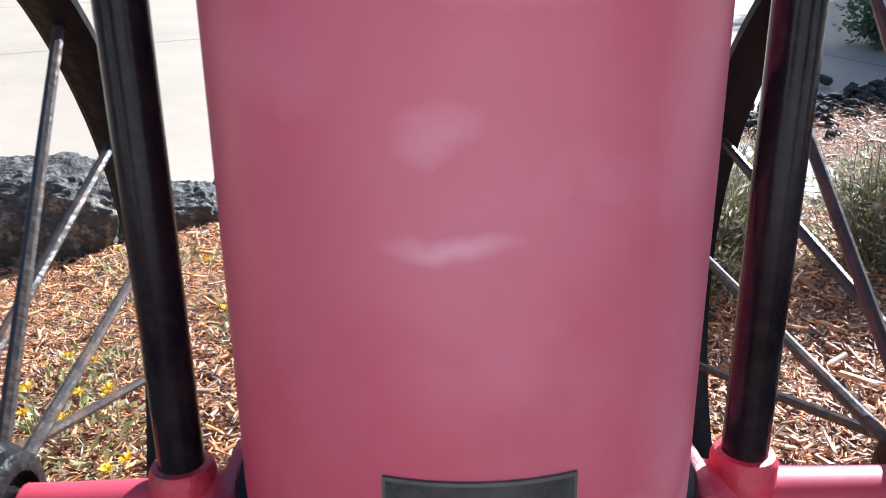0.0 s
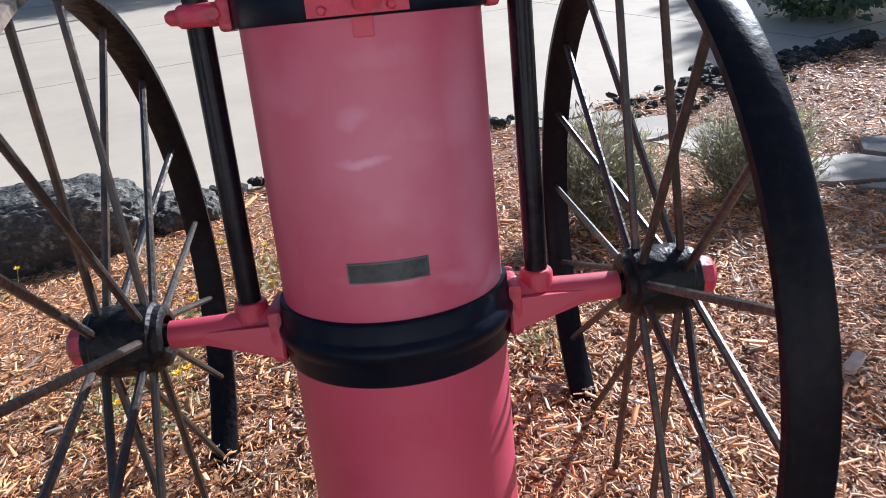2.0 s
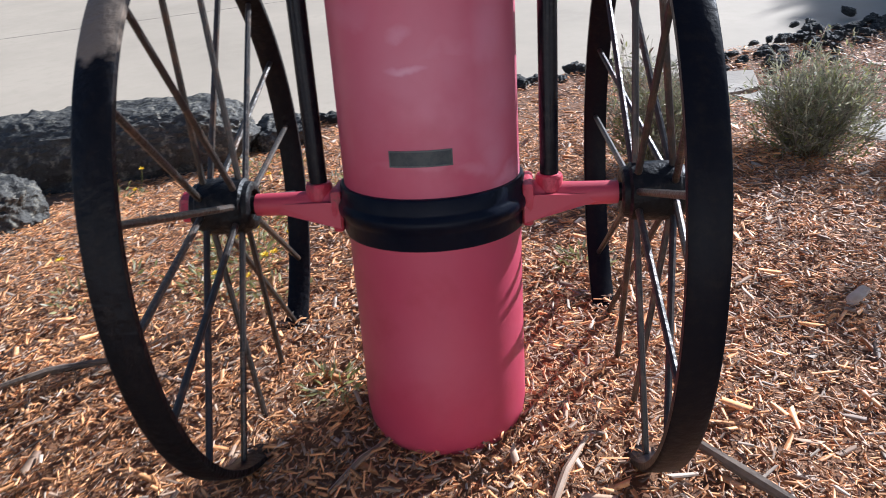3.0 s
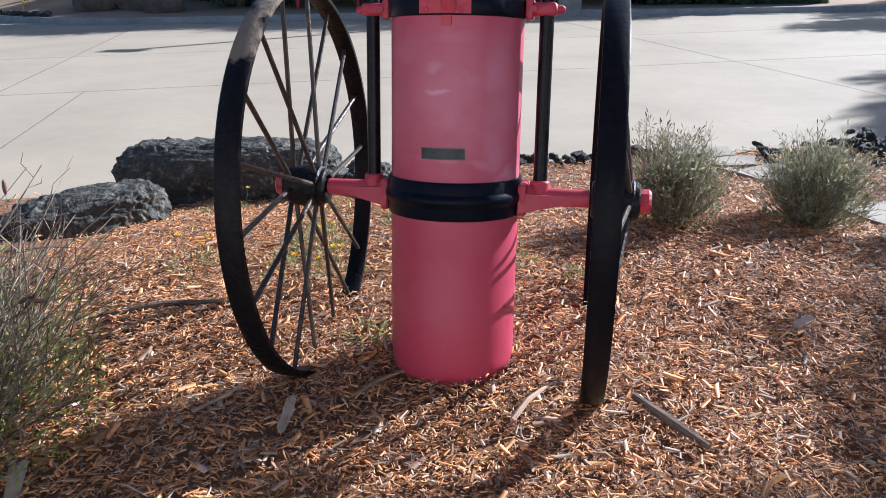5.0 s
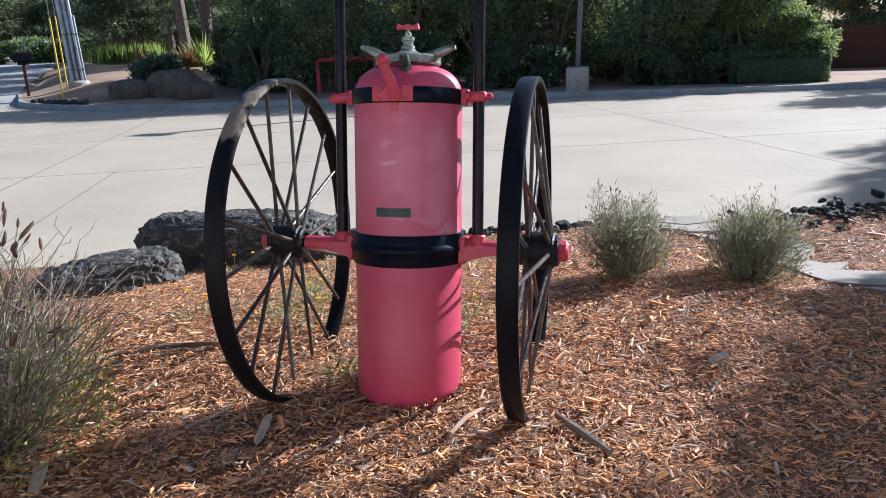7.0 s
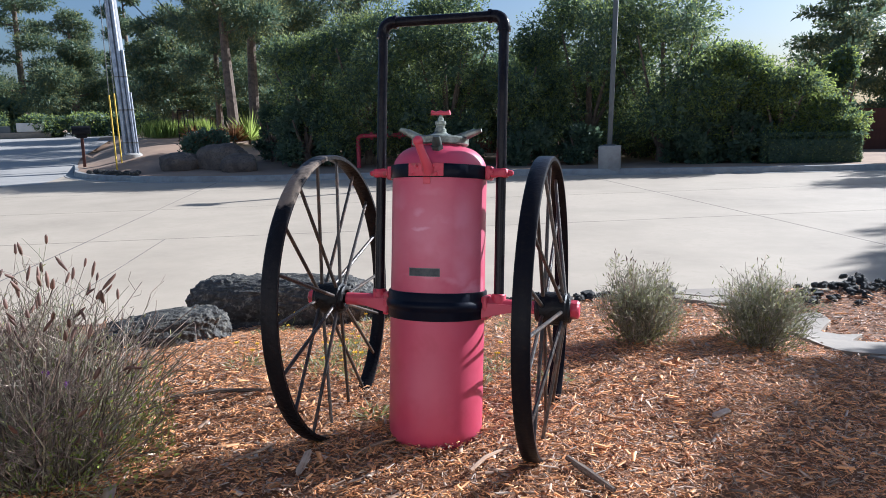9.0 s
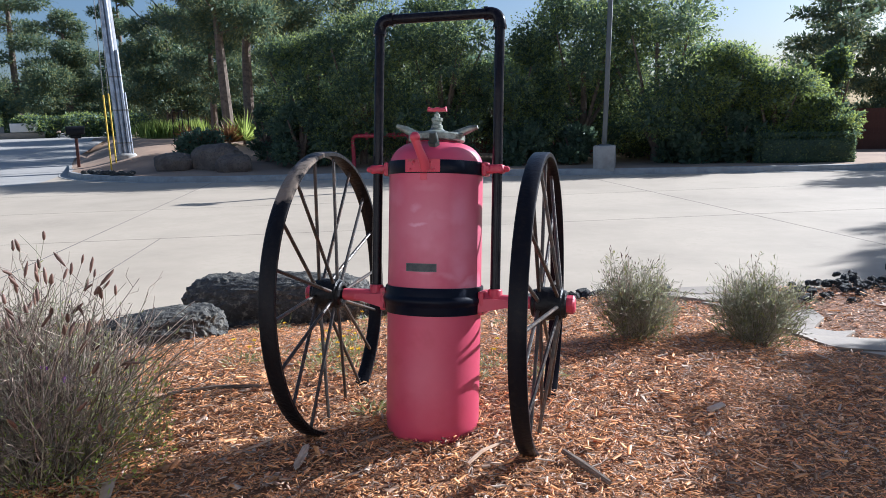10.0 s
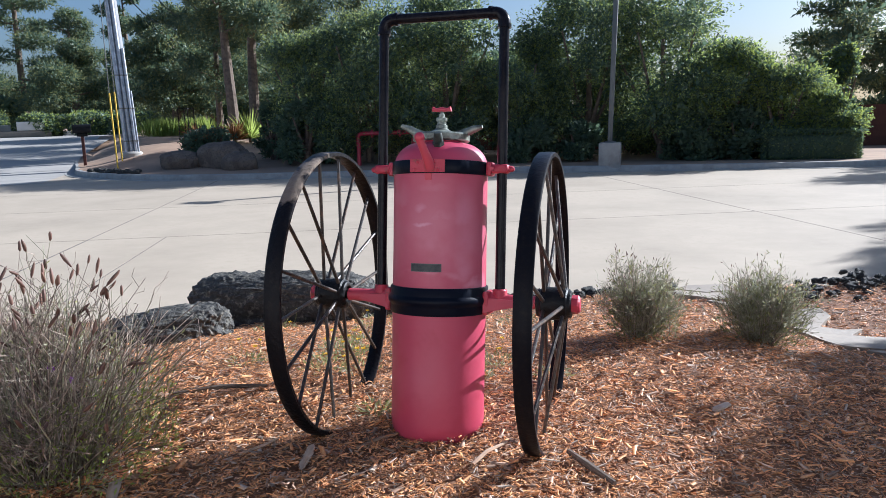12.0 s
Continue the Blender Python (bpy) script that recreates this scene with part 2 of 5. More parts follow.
# ---- mesh tools ----
def part(name, bm, material, parent=None, label="", smooth=True):
    """Links a bmesh as one object under a thing or a part."""
    me = bpy.data.meshes.new(name)
    bmesh.ops.recalc_face_normals(bm, faces=bm.faces)
    bm.to_mesh(me)
    bm.free()
    me.materials.append(material)
    if smooth:
        me.shade_smooth()
        me.set_sharp_from_angle(angle=radians(38))
    ob = new(name, me)
    if parent:
        ob.parent = parent
    if label:
        tagged(ob, label)
    return ob


def empty(name, m, label, category, group="", kind=""):
    ob = new(name)
    ob.empty_display_size = 0.05
    ob.matrix_world = m
    return tagged(ob, label, category, group, kind)


def lathe(profile, n=48, bm=None, m=None):
    """Turns (radius, height) pairs round the z axis."""
    bm = bm or bmesh.new()
    m = m or Matrix()
    rings = []
    for r, z in profile:
        if r < 1e-5:
            rings.append([bm.verts.new(m @ Vector((0, 0, z)))])
        else:
            rings.append([bm.verts.new(m @ Vector((r * math.cos(2 * math.pi * i / n), r * math.sin(2 * math.pi * i / n), z))) for i in range(n)])
    for a, b in zip(rings, rings[1:]):
        for i in range(n):
            j = (i + 1) % n
            if len(a) == 1 and len(b) == 1:
                continue
            if len(a) == 1:
                bm.faces.new((a[0], b[i], b[j]))
            elif len(b) == 1:
                bm.faces.new((a[i], a[j], b[0]))
            else:
                bm.faces.new((a[i], a[j], b[j], b[i]))
    return bm


def tube(points, radius, n=12, bm=None, cap=True):
    """A round bar along points; radius is one number or one for each point."""
    bm = bm or bmesh.new()
    pts = [Vector(p) for p in points]
    rs = radius if isinstance(radius, (list, tuple)) else [radius] * len(pts)
    rings, side = [], None
    for i, p in enumerate(pts):
        d = (pts[min(i + 1, len(pts) - 1)] - pts[max(i - 1, 0)]).normalized()
        if side is None:
            side = d.orthogonal().normalized()
        side = (side - d * side.dot(d)).normalized()
        up = d.cross(side)
        rings.append([bm.verts.new(p + rs[i] * (math.cos(2 * math.pi * k / n) * side + math.sin(2 * math.pi * k / n) * up)) for k in range(n)])
    for a, b in zip(rings, rings[1:]):
        for k in range(n):
            j = (k + 1) % n
            bm.faces.new((a[k], a[j], b[j], b[k]))
    if cap:
        bm.faces.new(rings[0][::-1])
        bm.faces.new(rings[-1])
    return bm


def block(sx, sy, sz, m=None, bevel=0.0, bm=None, segments=2):
    """A bevelled box about m's origin."""
    bm = bm or bmesh.new()
    made = bmesh.ops.create_cube(bm, size=1.0)["verts"]
    bmesh.ops.transform(bm, matrix=(m or Matrix()) @ Matrix.Diagonal((sx, sy, sz, 1)), verts=made)
    if bevel:
        edges = list({e for v in made for e in v.link_edges})
        bmesh.ops.bevel(bm, geom=edges, offset=bevel, segments=segments, affect="EDGES", profile=0.5)
    return bm


def bend(corner, a, b, r, n=6):
    """Points of a rounded corner between the ways to a and b."""
    c, a, b = Vector(corner), Vector(a), Vector(b)
    p, q = c + (a - c).normalized() * r, c + (b - c).normalized() * r
    return [p.lerp(c, t).lerp(c.lerp(q, t), t) for t in [i / n for i in range(n + 1)]]


def mesh_from(name, verts, faces, materials, index=None, parent=None, smooth=False):
    """An object from numpy arrays: verts (n, 3), faces (m, 3 or 4)."""
    me = bpy.data.meshes.new(name)
    verts, faces = np.asarray(verts, dtype=np.float32), np.asarray(faces, dtype=np.int32)
    k = faces.shape[1]
    me.vertices.add(len(verts))
    me.vertices.foreach_set("co", verts.ravel())
    me.loops.add(faces.size)
    me.loops.foreach_set("vertex_index", faces.ravel())
    me.polygons.add(len(faces))
    me.polygons.foreach_set("loop_start", np.arange(0, faces.size, k, dtype=np.int32))
    for m in materials:
        me.materials.append(m)
    if index is not None:
        me.polygons.foreach_set("material_index", np.asarray(index, dtype=np.int32))
    me.update(calc_edges=True)
    if smooth:
        me.shade_smooth()
    ob = new(name, me)
    if parent:
        ob.parent = parent
    return ob


def unit(v):
    return v / np.maximum(np.linalg.norm(v, axis=-1, keepdims=True), 1e-9)


def leaf_mesh(centres, ways, length, width, rng, cup=0.25):
    """Folded leaves (two quads each) at centres, pointing along ways."""
    n = len(centres)
    d = unit(ways)
    s = unit(np.cross(d, rng.normal(size=(n, 3))))
    u = np.cross(s, d)
    L = (length * rng.uniform(0.7, 1.3, n))[:, None]
    Wd = (width * rng.uniform(0.7, 1.3, n))[:, None]
    a, b = centres, centres + d * L
    mid = centres + d * L * 0.5
    l, r = mid - s * Wd / 2 + u * Wd * cup, mid + s * Wd / 2 + u * Wd * cup
    v = np.stack([a, l, b, r], 1).reshape(-1, 3)
    i = np.arange(n)[:, None] * 4
    f = np.concatenate([i + np.array([[0, 1, 2]]), i + np.array([[0, 2, 3]])], 1).reshape(-1, 3)
    return v, f


def stem_mesh(p0, p1, p2, r, sides=3):
    """Thin curved stems: many bars of two lengths each from p0 by p1 to p2."""
    n = len(p0)
    d = unit(p2 - p0)
    s = unit(np.cross(d, np.array([0.3, 0.5, 0.2]) + d[:, ::-1]))
    u = np.cross(d, s)
    ang = np.arange(sides) * 2 * np.pi / sides
    off = np.cos(ang)[None, :, None] * s[:, None] + np.sin(ang)[None, :, None] * u[:, None]
    r = np.broadcast_to(np.asarray(r, float), (n,))[:, None, None]
    v = np.stack([p0[:, None] + off * r, p1[:, None] + off * r * 0.8, p2[:, None] + off * r * 0.5], 1).reshape(-1, 3)
    base = np.arange(n)[:, None] * 3 * sides
    f = []
    for ring in (0, 1):
        for k in range(sides):
            j = (k + 1) % sides
            f.append(base + np.array([[ring * sides + k, ring * sides + j, (ring + 1) * sides + j, (ring + 1) * sides + k]]))
    return v, np.concatenate(f, 1).reshape(-1, 4)


# ---- ground ----
def smooth(t):
    t = np.clip(t, 0, 1)
    return t * t * (3 - 2 * t)


def ground_z(x, y):
    """Height of the planting bed: a low mound round the cart that falls to the driveway and to the flagstones."""
    x, y = np.asarray(x, float), np.asarray(y, float)
    d = (bed_edge(x) - y) / 1.085
    t = np.interp(d, (0.0, 0.5, 1.0, 1.6, 2.2, 2.75, 3.2, 4.2, 9.0), (-0.21, -0.165, -0.10, 0.015, 0.10, 0.125, 0.092, 0.082, 0.12))
    t = np.maximum(t - 0.17 * smooth((x - 1.05) / 0.8) * smooth((3.3 - d) / 1.2), np.minimum(t, -0.165))
    return t + 0.010 * np.sin(2.1 * x + 1.0) * np.cos(1.7 * y) + 0.007 * np.sin(5.3 * x + 3.1 * y)


def bed_edge(x):
    """The planting bed's border with the driveway."""
    return 3.37 + 0.42 * x


DRIVE = -0.22
bm = bmesh.new()
ring = [bm.verts.new((900 * math.cos(a), 900 * math.sin(a), -0.34)) for a in [2 * math.pi * i / 64 for i in range(64)]]
bm.faces.new(ring)
tagged(part("ground", bm, EARTH), "bare brown earth reaching to the horizon", "ground", kind="structure")

# driveway of concrete bays, turned against the cart
GRID = math.atan2(0.40, 0.91)
GU, GV = Vector((math.cos(GRID), math.sin(GRID), 0)), Vector((-math.sin(GRID), math.cos(GRID), 0))
bm = block(76, 60, 0.10, pose(0, 22, DRIVE - 0.0515, 0, 0, 0))
tagged(part("driveway_joint_bed", bm, JOINT, smooth=False), "dark filler in the joints of the driveway", "driveway", kind="structure")


driveway = empty("driveway", Matrix(), "pale concrete driveway in large sun-bleached bays with dark joints", "driveway", kind="structure")
US = [-63.3, -53.9, -44.5, -35.1, -25.7, -16.3, -3.85, 5.52, 14.6, 24.0, 33.4]
VS = [-8.2, -4.4, -0.5, 3.4, 7.5, 11.2, 14.9, 18.8, 22.6, 26.4, 30.2, 34.0, 37.9]
for a, b in zip(US, US[1:]):
    for c, d in zip(VS, VS[1:]):
        w, h = b - a - 0.022, d - c - 0.022
        at = GU * ((a + b) / 2) + GV * ((c + d) / 2)
        m = Matrix.Translation((at.x, at.y, DRIVE - 0.04)) @ Matrix.Rotation(GRID, 4, "Z")
        if at.y < -2.5:
            continue
        cuts = [(0.0, w)]
        if a == -3.85 and c == 3.4:
            cuts = [(-w / 2 + 0.5, 1.0 - 0.008), (0.5 + 0.008, w - 1.0 - 0.008)]
        if a == -3.85 and c == -0.5:
            h += 0.022
            m = m @ Matrix.Translation((0, 0.011, 0))
        for off, wide in cuts:
            part("concrete_bay", block(wide, h, 0.08, m @ Matrix.Translation((off, 0, 0))), CONCRETE, driveway, smooth=False)

# the planting bed as one soil sheet
nx, ny = 130, 150
gx = np.linspace(-7.5, 7.0, nx)
edge = np.array([bed_edge(x) for x in gx])
verts, faces = [], []
for j in range(ny):
    for i in range(nx):
        x = gx[i]
        y = -7.5 + (edge[i] + 7.5) * j / (ny - 1)
        z = ground_z(x, y) - 0.012 if j < ny - 1 else DRIVE - 0.05
        verts.append((x, y, float(z)))
for j in range(ny - 1):
    for i in range(nx - 1):
        a = j * nx + i
        faces.append((a, a + 1, a + nx + 1, a + nx))
bed = mesh_from("planting_bed", verts, faces, [SOIL], smooth=True)
tagged(bed, "brown soil of the planting bed under wood mulch", "planting bed", kind="structure")


def lumps(x, y):
    """Small heaps and hollows of loose mulch."""
    return 0.0055 * (np.sin(31 * x + 2.1 * np.sin(17 * y)) * np.cos(27 * y + 1.7 * np.sin(21 * x)) + np.sin(47 * x - 39 * y + 2 * np.sin(9 * x)) * 0.7)


def mulch(name, label, count, seed, xs, ys, size, mats, weights, lift=0.0, keep=None):
    """Wood chips: thin splintered slabs, strewn and tilted, in one mesh."""
    rng = np.random.default_rng(seed)
    x, y = rng.uniform(*xs, count), rng.uniform(*ys, count)
    ok = y < np.array([bed_edge(v) for v in x]) - 0.04
    if keep is not None:
        ok &= keep(x, y)
    x, y = x[ok], y[ok]
    n = len(x)
    c = np.stack([x, y, ground_z(x, y) + lift + lumps(x, y) + rng.uniform(-0.009, 0.013, n)], 1)
    a = rng.uniform(0, 2 * np.pi, n)
    d = unit(np.stack([np.cos(a), np.sin(a), rng.normal(0, 0.2, n)], 1))
    s = unit(np.cross(np.stack([rng.normal(0, 0.32, n), rng.normal(0, 0.32, n), np.ones(n)], 1), d))
    u = np.cross(d, s)
    L = (size * np.exp(rng.normal(0, 0.48, n)))[:, None]
    Wd = L * rng.uniform(0.06, 0.34, n)[:, None]
    T = Wd * rng.uniform(0.15, 0.4, n)[:, None]
    cut = rng.uniform(-0.25, 0.25, (n, 4, 1))
    q = [c - d * L * (0.5 + cut[:, 0]) - s * Wd / 2, c + d * L * (0.5 + cut[:, 1]) - s * Wd * 0.35,
         c + d * L * (0.5 + cut[:, 2]) + s * Wd * 0.4, c - d * L * (0.5 + cut[:, 3]) + s * Wd / 2]
    top = [p + u * T for p in q]
    v = np.stack(q + top, 1).reshape(-1, 3)
    i = np.arange(n)[:, None] * 8
    quads = np.array([[4, 5, 6, 7], [0, 1, 5, 4], [2, 3, 7, 6]])
    f = (i[:, :, None] + quads[None]).reshape(-1, 4)
    index = np.repeat(rng.choice(len(mats), n, p=weights), 3)
    ob = mesh_from(name, v, f, mats, index)
    return tagged(ob, label, "mulch", kind="stuff")


mulch("wood_mulch", "orange-brown shredded wood mulch covering the planting bed", 215000, 5, (-1.9, 2.2), (-0.9, 2.4), 0.0130, [CHIP, CHIP_GREY, CHIP_PALE], [0.70, 0.24, 0.06])
mulch("far_wood_mulch", "orange-brown shredded wood mulch towards the driveway", 46000, 8, (-2.4, 3.6), (2.38, 4.9), 0.017, [CHIP, CHIP_GREY, CHIP_PALE], [0.70, 0.24, 0.06])
mulch("coarse_wood_mulch", "larger brown and pale wood chips lying over the mulch", 2600, 6, (-2.0, 2.2), (-0.9, 3.4), 0.028, [CHIP, CHIP_GREY, CHIP_PALE], [0.50, 0.30, 0.20], 0.006)
mulch("outer_wood_mulch", "brown wood mulch on the outer planting bed", 26000, 7, (-5.5, 6.0), (-4.0, 5.8), 0.035, [CHIP, CHIP_GREY, CHIP_PALE], [0.66, 0.28, 0.06],
      keep=lambda x, y: (x < -1.9) | (x > 2.2) | (y < -0.9))


# ---- the wheeled fire extinguisher ----
cart = empty("wheeled_fire_extinguisher", CART, "old red wheeled fire extinguisher with black iron wheels on mulch", "fire extinguisher")
O = AXLE_LOCAL
R_TANK = 0.177


def up(z):
    return z - O


# tank
prof = [(0.0, up(-0.004)), (0.10, up(-0.002)), (0.14, up(0.007)), (0.162, up(0.024)), (0.173, up(0.05)), (R_TANK, up(0.085)), (R_TANK, up(0.3)), (R_TANK + 0.001, up(0.5)), (R_TANK, up(0.7)), (R_TANK, up(1.0))]
for i in range(1, 13):
    a = i / 12 * math.pi / 2
    prof.append((0.082 + (R_TANK - 0.082) * math.cos(a), up(1.03) + 0.092 * math.sin(a)))
prof += [(0.078, up(1.135)), (0.0, up(1.136))]
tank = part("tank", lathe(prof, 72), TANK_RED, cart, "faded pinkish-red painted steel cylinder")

# middle band with a rolled ridge
prof = [(R_TANK - 0.002, up(0.485)), (0.184, up(0.487)), (0.186, up(0.493)), (0.186, up(0.516)), (0.188, up(0.522)), (0.1935, up(0.530)), (0.1945, up(0.538)), (0.1935, up(0.546)), (0.188, up(0.553)), (0.186, up(0.558)), (0.186, up(0.583)), (0.183, up(0.587)), (R_TANK - 0.002, up(0.588))]
part("middle_band", lathe(prof, 72), BAND, cart, "wide glossy black painted steel band")
prof = [(R_TANK - 0.002, up(1.000)), (0.182, up(1.001)), (0.1835, up(1.004)), (0.1835, up(1.046)), (0.182, up(1.049)), (R_TANK - 0.002, up(1.050))]
part("top_band", lathe(prof, 72), BAND, cart, "black painted steel band")

def curved(bm, r0, r1, a0, a1, z0, z1, n=10):
    rows = []
    for k in range(n + 1):
        a = a0 + (a1 - a0) * k / n
        rows.append([bm.verts.new((r * math.sin(a), -r * math.cos(a), up(z))) for r, z in ((r0, z0), (r1, z0), (r1, z1), (r0, z1))])
    for p, q in zip(rows, rows[1:]):
        for k in range(4):
            bm.faces.new((p[k], p[(k + 1) % 4], q[(k + 1) % 4], q[k]))
    bm.faces.new(rows[0])
    bm.faces.new(rows[-1])
    return bm


# bracket plate and lever on the top band
bm = curved(bmesh.new(), 0.183, 0.189, radians(-19), radians(21), 1.004, 1.050)
bracket = part("bracket_plate", bm, RED_WORN, cart, "worn red steel plate with rivets", smooth=False)
for dx, dz in ((-0.042, 1.012), (-0.03, 1.040), (0.03, 1.040), (0.045, 1.012)):
    y = -math.sqrt(0.189 ** 2 - dx * dx)
    part("rivet", lathe([(0, 0.005), (0.004, 0.0045), (0.0065, 0.002), (0.007, -0.004)], 12, m=Matrix.Translation((dx, y, up(dz))) @ pose(0, 0, 0, 90)), RED_WORN, bracket)
part("lever", tube([(0.016, -0.186, up(1.016)), (0.014, -0.20, up(1.04)), (0.004, -0.222, up(1.078)), (-0.006, -0.232, up(1.108)), (-0.008, -0.235, up(1.118))], [0.019, 0.018, 0.0145, 0.0145, 0.0155], 16), RED, cart, "red painted iron lever")
part("lever_knob", lathe([(0, -0.017), (0.009, -0.014), (0.0145, -0.007), (0.0165, 0), (0.0145, 0.007), (0.009, 0.014), (0, 0.017)], 20, m=Matrix.Translation((-0.008, -0.235, up(1.121))) @ Matrix.Scale(1.15, 4)), RED, cart)
m = pose(0.007, -R_TANK - 0.001, up(0.989))
part("clip", block(0.026, 0.005, 0.026, m, 0.001), RED, cart)

# name plate, bent round the tank, with plain bars for its text
bm = bmesh.new()
A0, A1 = math.asin(-0.056 / 0.178), math.asin(0.058 / 0.178)


name_plate = part("name_plate", curved(bm, 0.1765, 0.1785, A0, A1, 0.648, 0.676), PLATE, cart, "dark grey-green metal name plate", smooth=False)
bm = bmesh.new()
for z0, z1 in ((0.647, 0.6495), (0.6745, 0.677)):
    curved(bm, 0.1765, 0.1792, A0, A1, z0, z1)
for a in (A0, A1 - 0.012):
    curved(bm, 0.1765, 0.1792, a, a + 0.012, 0.6495, 0.6745, 1)
part("plate_rim", bm, PLATE_EDGE, name_plate, smooth=False)

# cap with two wings, valve and wheel
prof = [(0.0, up(1.13)), (0.102, up(1.128)), (0.107, up(1.132)), (0.107, up(1.152)), (0.101, up(1.158)), (0.055, up(1.164)), (0.03, up(1.172)), (0.024, up(1.178)), (0.0, up(1.178))]
cap = part("cap", lathe(prof, 48), BRONZE, cart, "weathered grey-green bronze screw cap")
for sx, tip in ((-1, up(1.198)), (1, up(1.188))):
    bm = tube([(sx * 0.06, 0, up(1.150)), (sx * 0.09, -0.002, up(1.160)), (sx * 0.128, -0.005, (tip + up(1.160)) / 2), (sx * 0.160, -0.008, tip - 0.006)], [0.017, 0.016, 0.014, 0.007], 12)
    bmesh.ops.scale(bm, vec=(1, 0.7, 1), verts=bm.verts)
    part("wing", bm, BRONZE, cap)
prof = [(0.022, up(1.172)), (0.022, up(1.190)), (0.017, up(1.194)), (0.017, up(1.204)), (0.021, up(1.207)), (0.021, up(1.218)), (0.011, up(1.222)), (0.011, up(1.232)), (0.0065, up(1.234)), (0.0065, up(1.255)), (0.0, up(1.255))]
valve = part("valve", lathe(prof, 20), BRONZE, cart, "small bronze valve")
bm = tube([(-0.036, 0, up(1.252)), (-0.02, 0, up(1.249)), (0, 0, up(1.250)), (0.02, 0, up(1.249)), (0.036, 0, up(1.252))], [0.010, 0.0065, 0.010, 0.0065, 0.010], 12)
part("valve_tee", bm, RED, valve, "red tee handle")
bm = tube([(0.028, -0.115, up(1.098)), (0.030, -0.140, up(1.125)), (0.031, -0.150, up(1.147))], [0.017, 0.018, 0.013], 14)
lathe([(0.0, 0.02), (0.012, 0.018), (0.013, 0.0), (0.022, -0.002), (0.022, -0.018), (0.0, -0.019)], 6, bm, Matrix.Translation((0.029, -0.137, up(1.118))) @ pose(0, 0, 0, 30))
part("outlet_cap", bm, DARK_CAP, cart, "dark green-black outlet fitting")

# handle of bent pipe
P, TOP = 0.236, up(1.599)
R_PIPE = 0.0188
pts = [(-P, 0, up(0.565))] + [(-P, 0, up(0.565 + 0.25 * i)) for i in range(1, 4)] + [tuple(p) for p in bend((-P, 0, TOP), (-P, 0, 0), (P, 0, TOP), 0.042)]
pts += [tuple(p) for p in bend((P, 0, TOP), (-P, 0, TOP), (P, 0, 0), 0.042)] + [(P, 0, up(0.565 + 0.25 * i)) for i in (3, 2, 1)] + [(P, 0, up(0.565))]
handle = part("push_handle", tube(pts, R_PIPE, 20), BLACK, cart, "tall black painted pipe handle")
for s in (-1, 1):
    el = [tuple(p) for p in bend((s * P, 0, TOP), (s * P, 0, 0), (0, 0, TOP), 0.046)]
    part("elbow", tube(el, 0.0232, 20), BLACK, handle)
    for a, b in ((el[0], (s * P, 0, el[0][2] - 0.012)), (el[-1], (el[-1][0] - s * 0.012, 0, TOP))):
        part("elbow_rim", tube([a, b], 0.0258, 20), BLACK, handle)
    # clamp at the top band
    bm = block(0.075, 0.050, 0.034, pose(s * 0.226, 0, up(1.025)), 0.010, segments=3)
    block(0.020, 0.066, 0.052, pose(s * 0.192, 0, up(1.025)), 0.006, bm)
    clamp = part("clamp", bm, RED_WORN, cart, "red painted clamp with a bolt")
    part("bolt", tube([(s * 0.255, 0, up(1.025)), (s * 0.276, 0, up(1.025)), (s * 0.282, 0, up(1.025))], [0.013, 0.011, 0.006], 10), RED_WORN, clamp)
    part("bolt", tube([(s * 0.205, -0.036, up(1.025)), (s * 0.205, -0.028, up(1.025))], 0.009, 6), RED_WORN, clamp)

# axle stubs with flanges, pipe feet
for s in (-1, 1):
    bm = tube([(s * 0.17, 0, 0), (s * 0.205, 0, 0), (s * 0.24, 0, 0), (s * 0.30, 0, 0), (s * 0.372, 0, 0)], [0.036, 0.032, 0.0265, 0.0245, 0.0235], 20)
    axle = part("axle_stub", bm, RED, cart, "red painted axle stub")
    part("flange", block(0.024, 0.105, 0.088, pose(s * 0.192, 0, -0.006), 0.008), RED_WORN, axle)
    bm = bmesh.new()
    vs = [bm.verts.new(v) for v in ((s * 0.185, -0.058, -0.040), (s * 0.185, -0.046, -0.040), (s * 0.185, -0.050, 0.014), (s * 0.185, -0.040, 0.014), (s * 0.33, -0.020, -0.012), (s * 0.33, -0.010, -0.012), (s * 0.33, -0.020, 0.004), (s * 0.33, -0.010, 0.004))]
    bmesh.ops.convex_hull(bm, input=vs)
    part("rib", bm, RED, axle, smooth=False)
    part("pipe_socket", lathe([(0.024, 0.0), (0.0275, 0.002), (0.0275, 0.030), (0.0245, 0.036), (0.019, 0.037)], 20, m=Matrix.Translation((s * P, 0, 0.008))), RED_WORN, axle)
    for y in (-0.034, 0.034):
        part("bolt", tube([(s * 0.204, y, -0.03), (s * 0.214, y, -0.03)], 0.009, 6), RED_WORN, axle)
    bm = tube([(s * 0.37, 0, 0), (s * 0.515, 0, 0)], 0.019, 16)
    part("axle_shaft", bm, IRON, axle, "dark iron shaft")
    bm = tube([(s * 0.503, 0, 0), (s * 0.526, 0, 0), (s * 0.533, 0, 0)], [0.035, 0.034, 0.026], 8)
    part("axle_nut", bm, RED_WORN, axle, "red axle nut")

# wheels
RIM_W, WX = 0.058, 0.440


